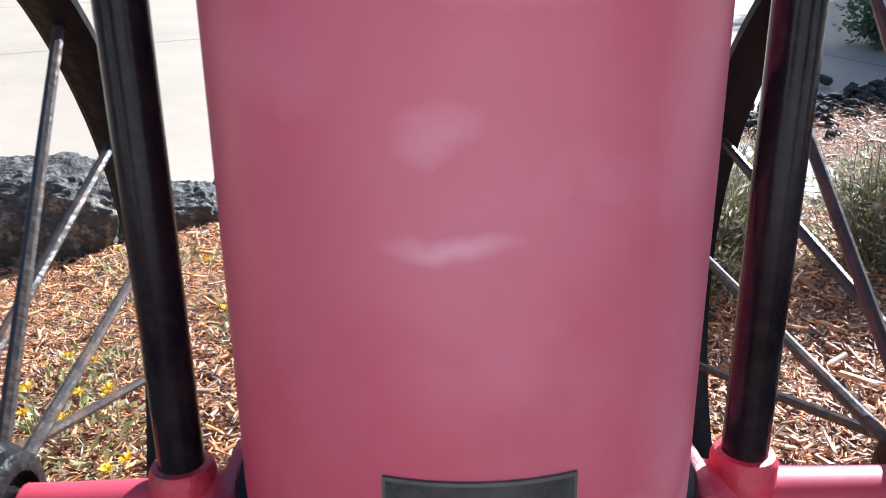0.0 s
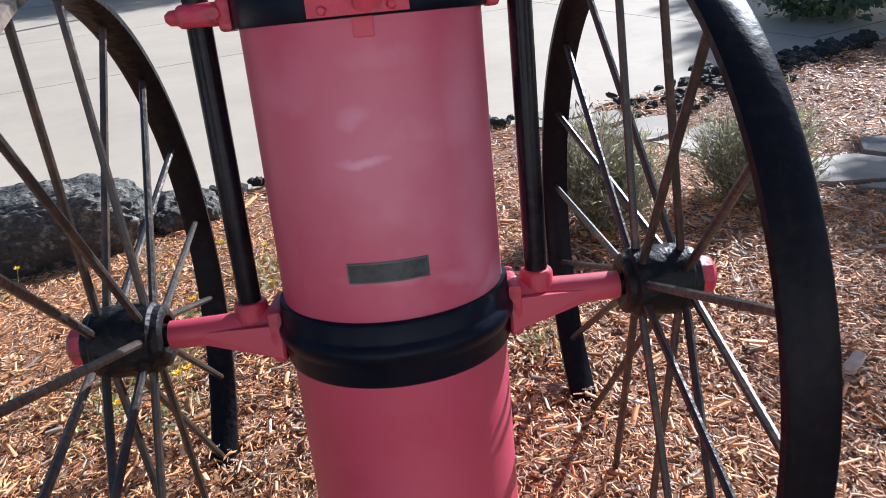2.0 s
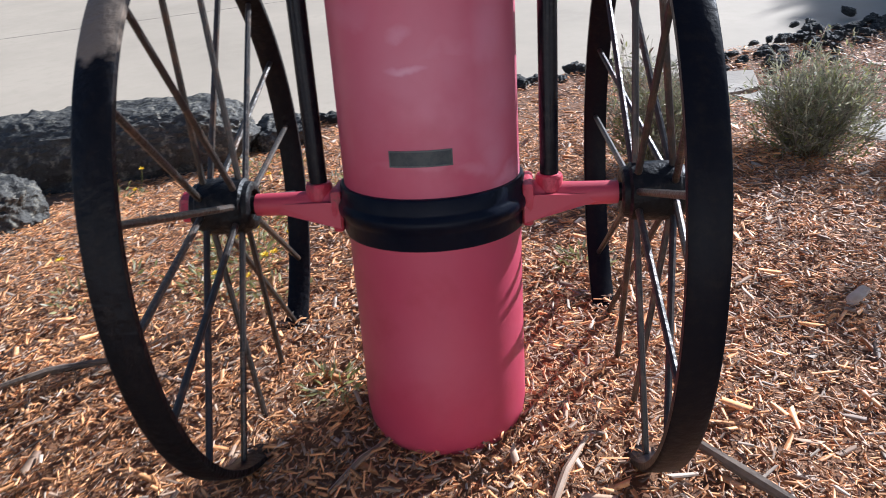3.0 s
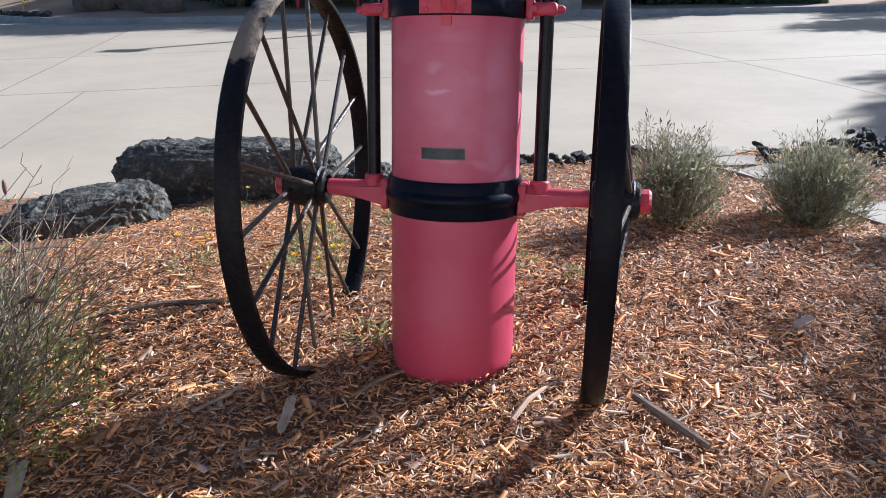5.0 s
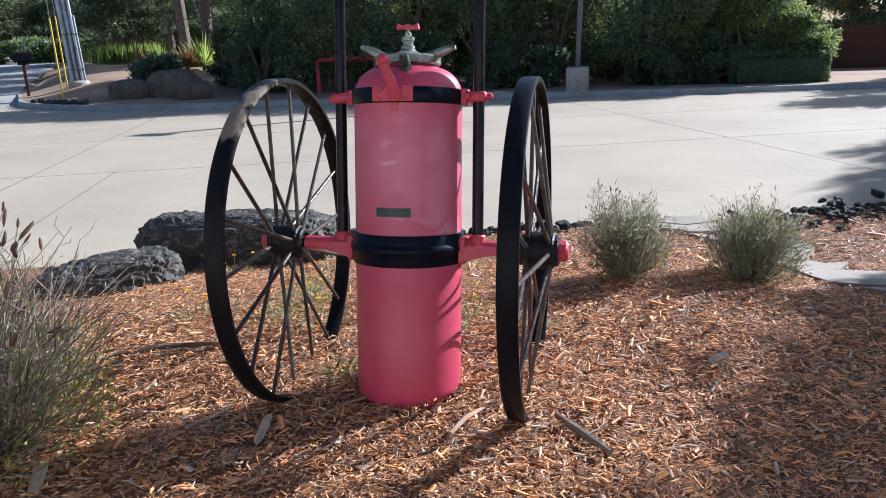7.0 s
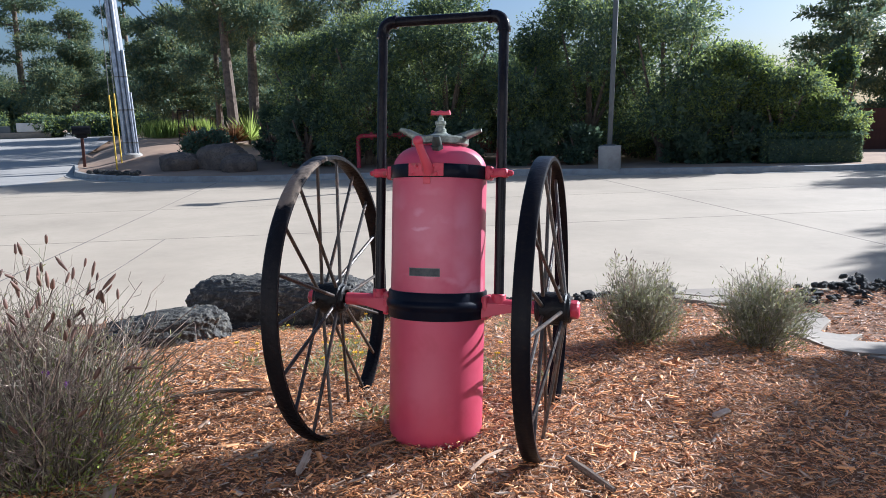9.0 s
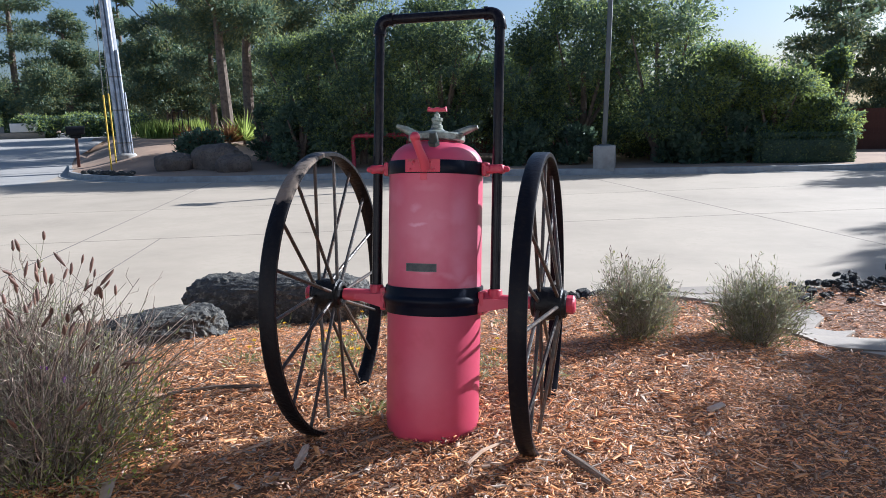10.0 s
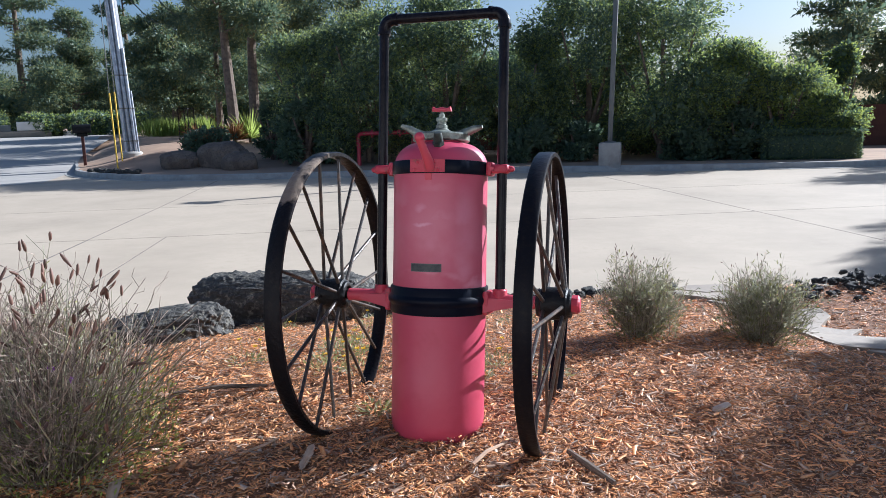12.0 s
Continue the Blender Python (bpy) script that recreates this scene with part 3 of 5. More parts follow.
def wheel(s, phase, toe, camber, rx, R_OUT, cy, cz):
    """A dished iron wheel: the rim's plane lies a little inside the hub's middle."""
    turn = Matrix.Rotation(radians(camber), 4, "Y") @ Matrix.Rotation(radians(toe), 4, "Z")
    R_IN = R_OUT - 0.019
    m = Matrix.Translation((s * rx, cy, cz)) @ turn @ Matrix.Rotation(radians(90), 4, "Y")
    mh = Matrix.Translation((s * WX, 0, 0)) @ Matrix.Rotation(radians(90), 4, "Y")
    h = RIM_W / 2
    prof = [(R_IN, -h + 0.006), (R_IN - 0.002, -0.012), (R_IN - 0.004, 0), (R_IN - 0.002, 0.012), (R_IN, h - 0.006), (R_IN + 0.003, h), (R_OUT - 0.004, h), (R_OUT, h - 0.005), (R_OUT + 0.001, 0), (R_OUT, -h + 0.005), (R_OUT - 0.004, -h), (R_IN + 0.003, -h), (R_IN, -h + 0.006)]
    hub = lathe([(0.019, -0.058), (0.034, -0.064), (0.044, -0.064), (0.050, -0.060), (0.052, -0.050), (0.058, -0.045), (0.060, -0.02), (0.060, 0.02), (0.058, 0.045), (0.052, 0.050), (0.050, 0.060), (0.044, 0.064), (0.034, 0.064), (0.030, 0.054), (0.019, 0.054)], 28, m=mh)
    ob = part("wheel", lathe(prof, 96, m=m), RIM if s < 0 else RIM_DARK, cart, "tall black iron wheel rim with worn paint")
    part("hub", hub, IRON, ob, "black cast-iron hub")
    plane = Matrix.Translation((s * rx, cy, cz)) @ turn
    for k in range(18):
        a = radians(phase + 20 * k)
        hx = s * WX + (0.034 if k % 2 else -0.034) * s
        y, z = math.cos(a), math.sin(a)
        end = plane @ Vector((0, (R_IN + 0.004) * y, (R_IN + 0.004) * z))
        part("spoke", tube([(hx, 0.045 * y, 0.045 * z), (hx, 0.064 * y, 0.064 * z), end], [0.0085, 0.0072, 0.0066], 8), SPOKE, ob)
    return ob


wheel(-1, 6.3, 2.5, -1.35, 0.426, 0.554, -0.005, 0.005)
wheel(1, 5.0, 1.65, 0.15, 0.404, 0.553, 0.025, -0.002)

# ---- rocks, stones and paths of the near bed ----
def rock_mesh(rx, ry, rz, seed, subdiv=4, rough=0.22, fine=0.05, flat=0.5, pits=0.0):
    """A broken boulder: a ball pushed by layered noise, flattened below."""
    bm = bmesh.new()
    bmesh.ops.create_icosphere(bm, subdivisions=subdiv, radius=1.0)
    off = Vector((seed * 3.7, seed * 1.3, seed * 7.1))
    for v in bm.verts:
        d = v.co.normalized()
        k = 1 + rough * noise.noise(d * 1.3 + off) + rough * 0.5 * noise.noise(d * 3.1 + off) + fine * noise.noise(d * 8 + off) + fine * 0.7 * noise.noise(d * 17 + off)
        bulge = 0.0
        if pits:
            e = Vector((d.x * rx, d.y * ry, d.z * rz)) * 11 + off
            near = noise.voronoi(e)[0]
            bulge = pits * ((near[0] - 0.45) + 0.6 * noise.noise(e * 1.7) + 0.5 * noise.noise(e * 4.0))
        x, y, z = d.x * k, d.y * k, d.z * k
        p = 0.72
        x, y, z = [math.copysign(abs(c) ** p, c) for c in (x, y, z)]
        v.co = Vector((x * rx, y * ry, z * rz if z > -flat else -flat * rz)) + bulge * Vector((d.x / rx, d.y / ry, d.z / rz)).normalized()
    return bm


def boulder(x, y, z, rx, ry, rz, turn, seed, label, name="boulder", mat=None, group="", tilt=0.0, subdiv=6):
    bm = rock_mesh(rx, ry, rz, seed, subdiv, 0.15, 0.045, pits=0.020)
    ob = part(name, bm, mat or LAVA)
    ob.matrix_world = pose(x, y, z, 0, tilt, turn)
    return tagged(ob, label, "rock", group)


boulder(-2.13, 1.12, -0.005, 0.40, 0.20, 0.135, 42, 3, "low dark grey lava boulder with a rough pale top", group="bed boulders", tilt=-4)
boulder(-1.86, 2.10, -0.05, 0.72, 0.27, 0.225, 8, 8, "large dark pitted lava boulder at the driveway", group="bed boulders")
boulder(-1.05, 2.36, -0.15, 0.19, 0.15, 0.15, 30, 12, "small grey lava rock beside the driveway", group="bed boulders")

# small lava stones along the bed's border
rng = np.random.default_rng(11)
STONES = [rock_mesh(1, 1, 0.8, 20 + k, 3, 0.55, 0.28) for k in range(6)]
stone_meshes = []
for bm in STONES:
    me = bpy.data.meshes.new("lava_stone")
    bm.to_mesh(me)
    bm.free()
    me.materials.append(LAVA)
    stone_meshes.append(me)


def stone(x, y, z, r):
    ob = new("lava_stone", stone_meshes[int(rng.integers(6))])
    ob.matrix_world = pose(x, y, z, rng.uniform(-30, 30), rng.uniform(-30, 30), rng.uniform(0, 360)) @ Matrix.Diagonal((r * rng.uniform(0.8, 1.4), r * rng.uniform(0.7, 1.0), r * rng.uniform(0.7, 1.0), 1))
    return tagged(ob, "small black lava stone edging the planting bed", "rock", "lava stone edging")


for i in range(46):   # single row left of the flagstones
    t = i / 45
    x = -1.1 + 1.95 * t
    stone(x, bed_edge(x) - 0.08 + rng.normal(0, 0.05), -0.185, rng.uniform(0.025, 0.05))
for i in range(240):   # heap and row beyond the flagstones
    t = rng.uniform(0, 1) ** 0.8
    x = 1.42 + 2.6 * t
    wide = 0.22 * (1 - t) + 0.05
    stone(x, bed_edge(x) - 0.10 + rng.normal(0, wide) - 0.25 * (1 - t), -0.185 + rng.uniform(0, 0.025), rng.uniform(0.022, 0.046))
for i in range(36):   # gravel patch between the lavenders
    stone(rng.uniform(0.75, 1.15), rng.uniform(2.35, 2.95), -0.19, rng.uniform(0.014, 0.032))

# flagstones
flagstones = empty("flagstone_path", Matrix(), "pale irregular flagstones crossing the planting bed", "path", kind="structure")


def flagstone(points, z=0.025):
    bm = bmesh.new()
    cx, cy = sum(p[0] for p in points) / len(points), sum(p[1] for p in points) / len(points)
    lo, hi = [], []
    for k, (x, y) in enumerate(points):
        nx_, ny_ = points[(k + 1) % len(points)]
        for s in range(4):
            px, py = x + (nx_ - x) * s / 4, y + (ny_ - y) * s / 4
            j = 1 + 0.035 * noise.noise(Vector((px * 4, py * 4, 3.3)))
            px, py = cx + (px - cx) * j, cy + (py - cy) * j
            g = max(float(ground_z(px, py)), DRIVE + 0.01)
            lo.append(bm.verts.new((px, py, g - 0.03)))
            hi.append(bm.verts.new((px, py, g + z)))
    bm.faces.new(hi)
    n = len(hi)
    for k in range(n):
        bm.faces.new((lo[k], lo[(k + 1) % n], hi[(k + 1) % n], hi[k]))
    bmesh.ops.bevel(bm, geom=[e for e in bm.edges if all(v in hi for v in e.verts)], offset=0.006, segments=1, affect="EDGES")
    part("flagstone", bm, STONE, flagstones, smooth=False)


for pts in ([(0.84, 3.62), (1.12, 3.50), (1.32, 3.62), (1.30, 3.92), (0.98, 3.80)],
            [(0.86, 3.30), (1.12, 3.16), (1.40, 3.30), (1.44, 3.56), (1.30, 3.58), (1.12, 3.44), (0.86, 3.55)],
            [(1.10, 2.94), (1.36, 2.80), (1.60, 2.98), (1.66, 3.30), (1.46, 3.30), (1.30, 3.14)],
            [(1.38, 2.74), (1.50, 2.52), (1.78, 2.54), (1.90, 2.84), (1.86, 3.06), (1.66, 2.94)],
            [(1.40, 2.42), (1.44, 2.22), (1.62, 2.12), (1.90, 2.22), (2.02, 2.50), (1.84, 2.47), (1.52, 2.45)],
            [(1.56, 2.05), (1.72, 1.72), (2.06, 1.66), (2.26, 1.86), (2.16, 2.14), (1.96, 2.18)],
            [(2.22, 2.18), (2.32, 1.90), (2.64, 1.92), (2.70, 2.24), (2.34, 2.40)],
            [(1.84, 1.62), (1.98, 1.22), (2.34, 1.14), (2.50, 1.46), (2.32, 1.80), (2.10, 1.58)],
            [(2.40, 1.80), (2.58, 1.46), (2.95, 1.50), (3.05, 1.82), (2.70, 1.86)]):
    flagstone(pts)


# ---- plants of the near bed ----
def lavender(x, y, height, spread, count, seed, label, heads, green=0.5, lean=(0, 0), head_size=0.03, mats=None, leafy=1.0, thick=0.0014, low=2.4, leaf=0.026, bushy=3.0):
    """A tuft of thin stems that fan out from the base, with dry flower heads and narrow leaves low down."""
    rng = np.random.default_rng(seed)
    z0 = float(ground_z(x, y))
    root = empty("lavender_bush", pose(x, y, z0 - 0.01), label, "shrub", "lavender bushes")
    a = rng.uniform(0, 2 * np.pi, count)
    q = np.sqrt(rng.uniform(0, 1, count))
    r0 = q[:, None] * 0.28 * spread
    p0 = np.concatenate([np.cos(a)[:, None] * r0, np.sin(a)[:, None] * r0, np.zeros((count, 1))], 1)
    h = height * rng.uniform(0.45, 1.0, count) * (1 - 0.35 * q ** 2)
    out = q * spread * rng.uniform(0.7, 1.15, count)
    p2 = np.stack([np.cos(a) * out + lean[0] * h, np.sin(a) * out + lean[1] * h, h], 1) + rng.normal(0, 0.10 * height, (count, 3))
    p1 = p0 * 0.4 + p2 * 0.5 + np.stack([np.zeros(count), np.zeros(count), 0.12 * h], 1) + rng.normal(0, 0.10 * height, (count, 3))
    p2[:, 2] = np.maximum(p2[:, 2], 0.03)
    v, f = stem_mesh(p0, p1, p2, thick * rng.uniform(0.7, 1.6, count))
    dry, sage = mats or (DRY, SAGE)
    idx = np.repeat((rng.uniform(size=count) < green).astype(int), 6)
    ob = mesh_from("stem", v, f, [dry, sage], idx, root)
    tagged(ob, kind="stuff")
    # side twigs
    k = int(count * bushy)
    pick = rng.integers(0, count, k)
    t = rng.uniform(0.35, 0.9, k)[:, None]
    s0 = np.where(t < 0.5, p0[pick] + (p1[pick] - p0[pick]) * t * 2, p1[pick] + (p2[pick] - p1[pick]) * (t * 2 - 1))
    way = unit(p2[pick] - p0[pick]) + rng.normal(0, 0.75, (k, 3))
    s2 = s0 + unit(way) * (height * rng.uniform(0.08, 0.22, k))[:, None]
    v, f = stem_mesh(s0, (s0 + s2) / 2 + rng.normal(0, 0.012, (k, 3)), s2, thick * 0.7)
    ob = mesh_from("twig", v, f, [dry, sage], np.repeat((rng.uniform(size=k) < green).astype(int), 6), root)
    tagged(ob, kind="stuff")
    # narrow leaves
    k = int(count * 7 * leafy)
    pick = rng.integers(0, count, k)
    t = rng.beta(*((1.3, 2.2) if low > 3 else (2.0, 1.2)), k)[:, None]
    c = np.where(t < 0.5, p0[pick] + (p1[pick] - p0[pick]) * t * 2, p1[pick] + (p2[pick] - p1[pick]) * (t * 2 - 1)) + rng.normal(0, 0.012, (k, 3))
    c[:, 2] = np.maximum(c[:, 2], 0.01)
    v, f = leaf_mesh(c, unit(p2[pick] - p0[pick]) + rng.normal(0, 0.6, (k, 3)), 0.028, 0.006, rng)
    ob = mesh_from("leaves", v, f, [sage, WEED], np.repeat((rng.uniform(size=k) < 0.3).astype(int), 2), root)
    tagged(ob, kind="stuff")
    # fresh leaves low down
    k = int(count * low * leafy)
    aa, qq = rng.uniform(0, 2 * np.pi, k), np.sqrt(rng.uniform(0.15, 1, k)) * spread * 0.85
    c = np.stack([np.cos(aa) * qq, np.sin(aa) * qq, height * rng.beta(1.2, 2.4, k) * 0.62 + 0.01], 1)
    v, f = leaf_mesh(c, np.stack([np.cos(aa), np.sin(aa), np.ones(k)], 1) + rng.normal(0, 0.6, (k, 3)), leaf, leaf * 0.32, rng)
    tagged(mesh_from("fresh_leaf", v, f, [WEED, FRESH], np.repeat((rng.uniform(size=k) < (0.5 if low > 3 else 0.0)).astype(int), 2), root), kind="stuff")
    # flower heads
    hi = np.unique(np.concatenate([np.argsort(-h)[:heads * 6 // 10], rng.choice(count, heads // 2)]))
    c0, way = p2[hi], unit(p2[hi] - p1[hi] + rng.normal(0, 0.05, (len(hi), 3)))
    L = head_size * rng.uniform(0.6, 1.4, len(hi))[:, None]
    rad = head_size * 0.105 * rng.uniform(0.8, 1.3, len(hi))
    rings = []
    s = unit(np.cross(way, np.array([0.2, 0.9, 0.1])))
    u = np.cross(way, s)
    for tt, rr in ((0, 0.3), (0.2, 1.0), (0.55, 1.1), (0.85, 0.8), (1.0, 0.2)):
        for kk in range(5):
            ang = 2 * np.pi * kk / 5
            rings.append(c0 + way * L * tt + (math.cos(ang) * s + math.sin(ang) * u) * (rad * rr)[:, None] * rng.uniform(0.75, 1.2, (len(hi), 1)))
    v = np.stack(rings, 1).reshape(-1, 3)
    base = np.arange(len(hi))[:, None] * 25
    f = np.concatenate([base + np.array([[r * 5 + kk, r * 5 + (kk + 1) % 5, r * 5 + 5 + (kk + 1) % 5, r * 5 + 5 + kk]]) for r in range(4) for kk in range(5)], 1).reshape(-1, 4)
    ob = mesh_from("flower_head", v, f, [HEAD], None, root)
    tagged(ob, "dry brown flower spikes", kind="stuff")
    return root


lavender(0.70, 1.28, 0.43, 0.22, 420, 31, "grey-green lavender bush with few dry spikes", 26, 0.62, head_size=0.020, leafy=1.3, thick=0.0016, low=0.8)
lavender(1.30, 1.42, 0.43, 0.245, 420, 32, "sage-green lavender bush beside the flagstones", 18, 0.66, (0.05, 0), head_size=0.016, leafy=1.4, thick=0.0016, low=0.8)
big = lavender(-1.20, -0.72, 0.66, 0.50, 640, 33, "large dry lavender bush with brown spikes and purple florets", 70, 0.22, (0.03, 0.0), head_size=0.052, thick=0.0021, leafy=0.6, low=11.0, leaf=0.022, bushy=2.2)
lavender(-1.62, -0.42, 0.66, 0.42, 480, 34, "dry grey lavender bush behind the large one", 45, 0.2, (-0.02, 0.0), head_size=0.052, thick=0.0022, leafy=0.6, low=6.0, bushy=2.0)
rng = np.random.default_rng(4)
for px, py, pz in ((0.10, 0.02, 0.34), (-0.01, 0.05, 0.36)):
    c = np.tile(np.array([[px, py, pz]]), (26, 1)) + rng.normal(0, 0.004, (26, 3))
    v, f = leaf_mesh(c, rng.normal(0, 1, (26, 3)) + np.array([0, 0, 0.4]), 0.013, 0.007, rng)
    tagged(mesh_from("floret", v, f, [PURPLE], None, big), "small purple lavender flower")


def weed(x, y, r, n, seed, flowers=0, label="low green weed growing in the mulch"):
    rng = np.random.default_rng(seed)
    root = empty("weed", pose(x, y, float(ground_z(x, y))), label, "weed", "weeds in the mulch")
    a = rng.uniform(0, 2 * np.pi, n)
    q = np.sqrt(rng.uniform(0, 1, n)) * r
    c = np.stack([np.cos(a) * q, np.sin(a) * q, rng.uniform(0.0, 0.03, n)], 1)
    w = np.stack([np.cos(a), np.sin(a), rng.uniform(0.2, 1.2, n)], 1) + rng.normal(0, 0.4, (n, 3))
    v, f = leaf_mesh(c, w, 0.032, 0.008, rng, 0.2)
    tagged(mesh_from("leaves", v, f, [WEED, SAGE], np.repeat((rng.uniform(size=n) < 0.35).astype(int), 2), root), kind="stuff")
    for k in range(flowers):
        ax, ay, h = rng.normal(0, r * 0.6), rng.normal(0, r * 0.6), rng.uniform(0.05, 0.13)
        part("stalk", tube([(ax * 0.7, ay * 0.7, 0), (ax * 0.9, ay, h * 0.6), (ax, ay, h)], 0.0012, 4), WEED, root)
        m = 22
        aa = np.arange(m) * 2.4
        cc = np.tile(np.array([[ax, ay, h]]), (m, 1))
        ww = np.stack([np.cos(aa), np.sin(aa), rng.uniform(0.05, 0.8, m)], 1)
        v, f = leaf_mesh(cc, ww, 0.013, 0.006, rng, 0.1)
        mesh_from("bloom", v, f, [YELLOW], None, root)
    return root


weed(-0.28, -0.02, 0.065, 70, 41)
weed(0.09, 0.58, 0.087, 90, 42, 2, "green weed with small yellow flowers")
weed(0.05, 0.35, 0.062, 50, 43, 1, "green weed with small yellow flowers")
weed(-1.13, 0.41, 0.090, 50, 44, 2, "sparse weed with small yellow flowers")
weed(-1.56, 1.46, 0.127, 90, 45, 5, "tall weed with yellow flowers beside the boulders")
weed(-0.74, 0.71, 0.105, 70, 46, 3, "sparse weed with small yellow flowers")
weed(-0.53, 0.42, 0.088, 60, 47, 2, "sparse weed with small yellow flowers")
weed(-0.39, 1.25, 0.141, 130, 48, 2, "green weed with small yellow flowers")
weed(-0.92, 1.75, 0.191, 160, 49, 2, "patch of low green weed by the boulder")
weed(0.36, 0.50, 0.078, 70, 50)
weed(-0.01, 1.85, 0.179, 120, 51)

rng = np.random.default_rng(57)
for k in range(15):
    weed(float(rng.uniform(-1.45, -0.35)), float(rng.uniform(0.35, 1.35)), float(rng.uniform(0.06, 0.13)), 45, 300 + k, int(rng.integers(0, 3)), "sparse yellow-green weed in the mulch")

# loose sticks and a split piece of wood on the mulch
def stick(points, r, label, mat=None):
    bm = tube(points, r, 7)
    for v in bm.verts:
        v.co += 0.2 * r[0] * noise.noise_vector(v.co * 60)
    return tagged(part("stick", bm, mat or CHIP_GREY), label, "stick", "loose sticks")


def gp(x, y, h=0.012):
    return (x, y, float(ground_z(x, y)) + h)


stick([gp(-1.18, -0.08), gp(-1.0, 0.02, 0.018), gp(-0.82, 0.08)], [0.009, 0.011, 0.006], "dead grey stick lying on the mulch", BARK)
stick([gp(0.52, -0.22), gp(0.60, -0.31, 0.016), gp(0.69, -0.40)], [0.010, 0.014, 0.009], "weathered grey split stick on the mulch", BARK)
stick([gp(-0.22, -0.34), gp(-0.17, -0.25, 0.014), gp(-0.10, -0.17)], [0.005, 0.007, 0.004], "thin pale stick beside the cart")
stick([gp(0.22, -0.38), gp(0.25, -0.30, 0.02), gp(0.30, -0.20)], [0.008, 0.009, 0.005], "short brown stick beside the wheel")
stick([gp(-0.60, -0.50), gp(-0.55, -0.42, 0.014), gp(-0.53, -0.34)], [0.005, 0.006, 0.004], "thin pale stick on the mulch")
bm = rock_mesh(0.013, 0.058, 0.004, 77, 4, 0.6, 0.3)
ob = part("bark_flake", bm, CHIP_PALE)
ob.matrix_world = pose(-0.35, -0.47, float(ground_z(-0.35, -0.47)) + 0.02, 20, 15, 10)
tagged(ob, "pale splintered bark flake on the mulch", "bark", "loose bark flakes")
ob = part("bark_flake", rock_mesh(0.016, 0.042, 0.006, 78, 3, 0.35, 0.12), CHIP_PALE)
ob.matrix_world = pose(1.047, 0.323, float(ground_z(1.047, 0.323)) + 0.018, 10, 5, -50)
tagged(ob, "pale bark flake on the mulch", "bark", "loose bark flakes")


# ---- across the driveway ----
def curb_line():
    """The far kerb, from the road's mouth round the island's nose to the east."""
    pts = [Vector(p) for p in ((-30, 31.3), (-22.3, 22.2), (-18.9, 18.5), (-16.8, 16.3), (-14.8, 15.1), (-12.4, 14.5), (-10.6, 14.6), (-8.6, 15.15), (-6.8, 15.7), (-3.7, 16.6), (-0.5, 17.0), (2.9, 17.5), (6.3, 18.3), (16, 20.4), (40, 22.5))]
    out = []
    for i in range(len(pts) - 1):
        a, b = pts[max(i - 1, 0)], pts[i]
        c, d = pts[i + 1], pts[min(i + 2, len(pts) - 1)]
        for k in range(6):
            t = k / 6
            out.append(0.5 * ((2 * b) + (c - a) * t + (2 * a - 5 * b + 4 * c - d) * t * t + (3 * b - a - 3 * c + d) * t ** 3))
    return out + [pts[-1]]


def far_z(x, y):
    """Height of the land beyond the driveway; it rises to the north-west."""
    x, y = np.asarray(x, float), np.asarray(y, float)
    r = np.hypot(x - 0.8, y + 2.65)
    left = np.clip((-x - 5) / 9, 0, 1)
    return -0.12 + left * 0.055 * np.clip(r - 19, 0, 15)


KERB = np.array([(p.x, p.y) for p in curb_line()])


def land_z(x, y):
    """The same land, brought down to the kerb at its edge."""
    d = np.min(np.hypot(KERB[:, 0] - x, KERB[:, 1] - y))
    t = min(1.0, d / 3.0)
    t = t * t * (3 - 2 * t)
    return (DRIVE + 0.135) * (1 - t) + float(far_z(x, y)) * t


kerb = curb_line()
bm = bmesh.new()
sections = []
for i, p in enumerate(kerb):
    d = (kerb[min(i + 1, len(kerb) - 1)] - kerb[max(i - 1, 0)]).normalized()
    n = Vector((-d.y, d.x))
    sections.append([bm.verts.new((p.x + n.x * o, p.y + n.y * o, z)) for o, z in ((-0.30, DRIVE - 0.02), (-0.30, DRIVE + 0.012), (-0.02, DRIVE + 0.004), (0.0, DRIVE + 0.12), (0.02, DRIVE + 0.14), (0.15, DRIVE + 0.145), (0.16, DRIVE - 0.02))])
for a, b in zip(sections, sections[1:]):
    for k in range(6):
        bm.faces.new((a[k], a[k + 1], b[k + 1], b[k]))
tagged(part("kerb", bm, CURB), "grey concrete kerb round the far planting", "kerb", kind="structure")

verts, faces = [], []
K, N = len(kerb), 26
for i, p in enumerate(kerb):
    e = Vector((p.x * 2.4 - 4, p.y + 75 + 0.5 * abs(p.x)))
    for j in range(N):
        t = (j / (N - 1)) ** 2.2
        x, y = p.x + (e.x - p.x) * t, p.y + 0.14 + (e.y - p.y) * t
        verts.append((x, y, land_z(x, y) + 0.02 * noise.noise(Vector((x * 0.6, y * 0.6, 0)))))
for i in range(K - 1):
    for j in range(N - 1):
        a = i * N + j
        faces.append((a, a + N, a + N + 1, a + 1))
tagged(mesh_from("far_planting_ground", verts, faces, [EARTH], smooth=True), "bare brown earth and dry mulch beneath the far trees", "ground", kind="structure")

# the road to the north-west
def road_z(x, y):
    return -0.214 + 0.040 * np.clip(np.hypot(x - 0.8, y + 2.65) - 29, 0, 22)


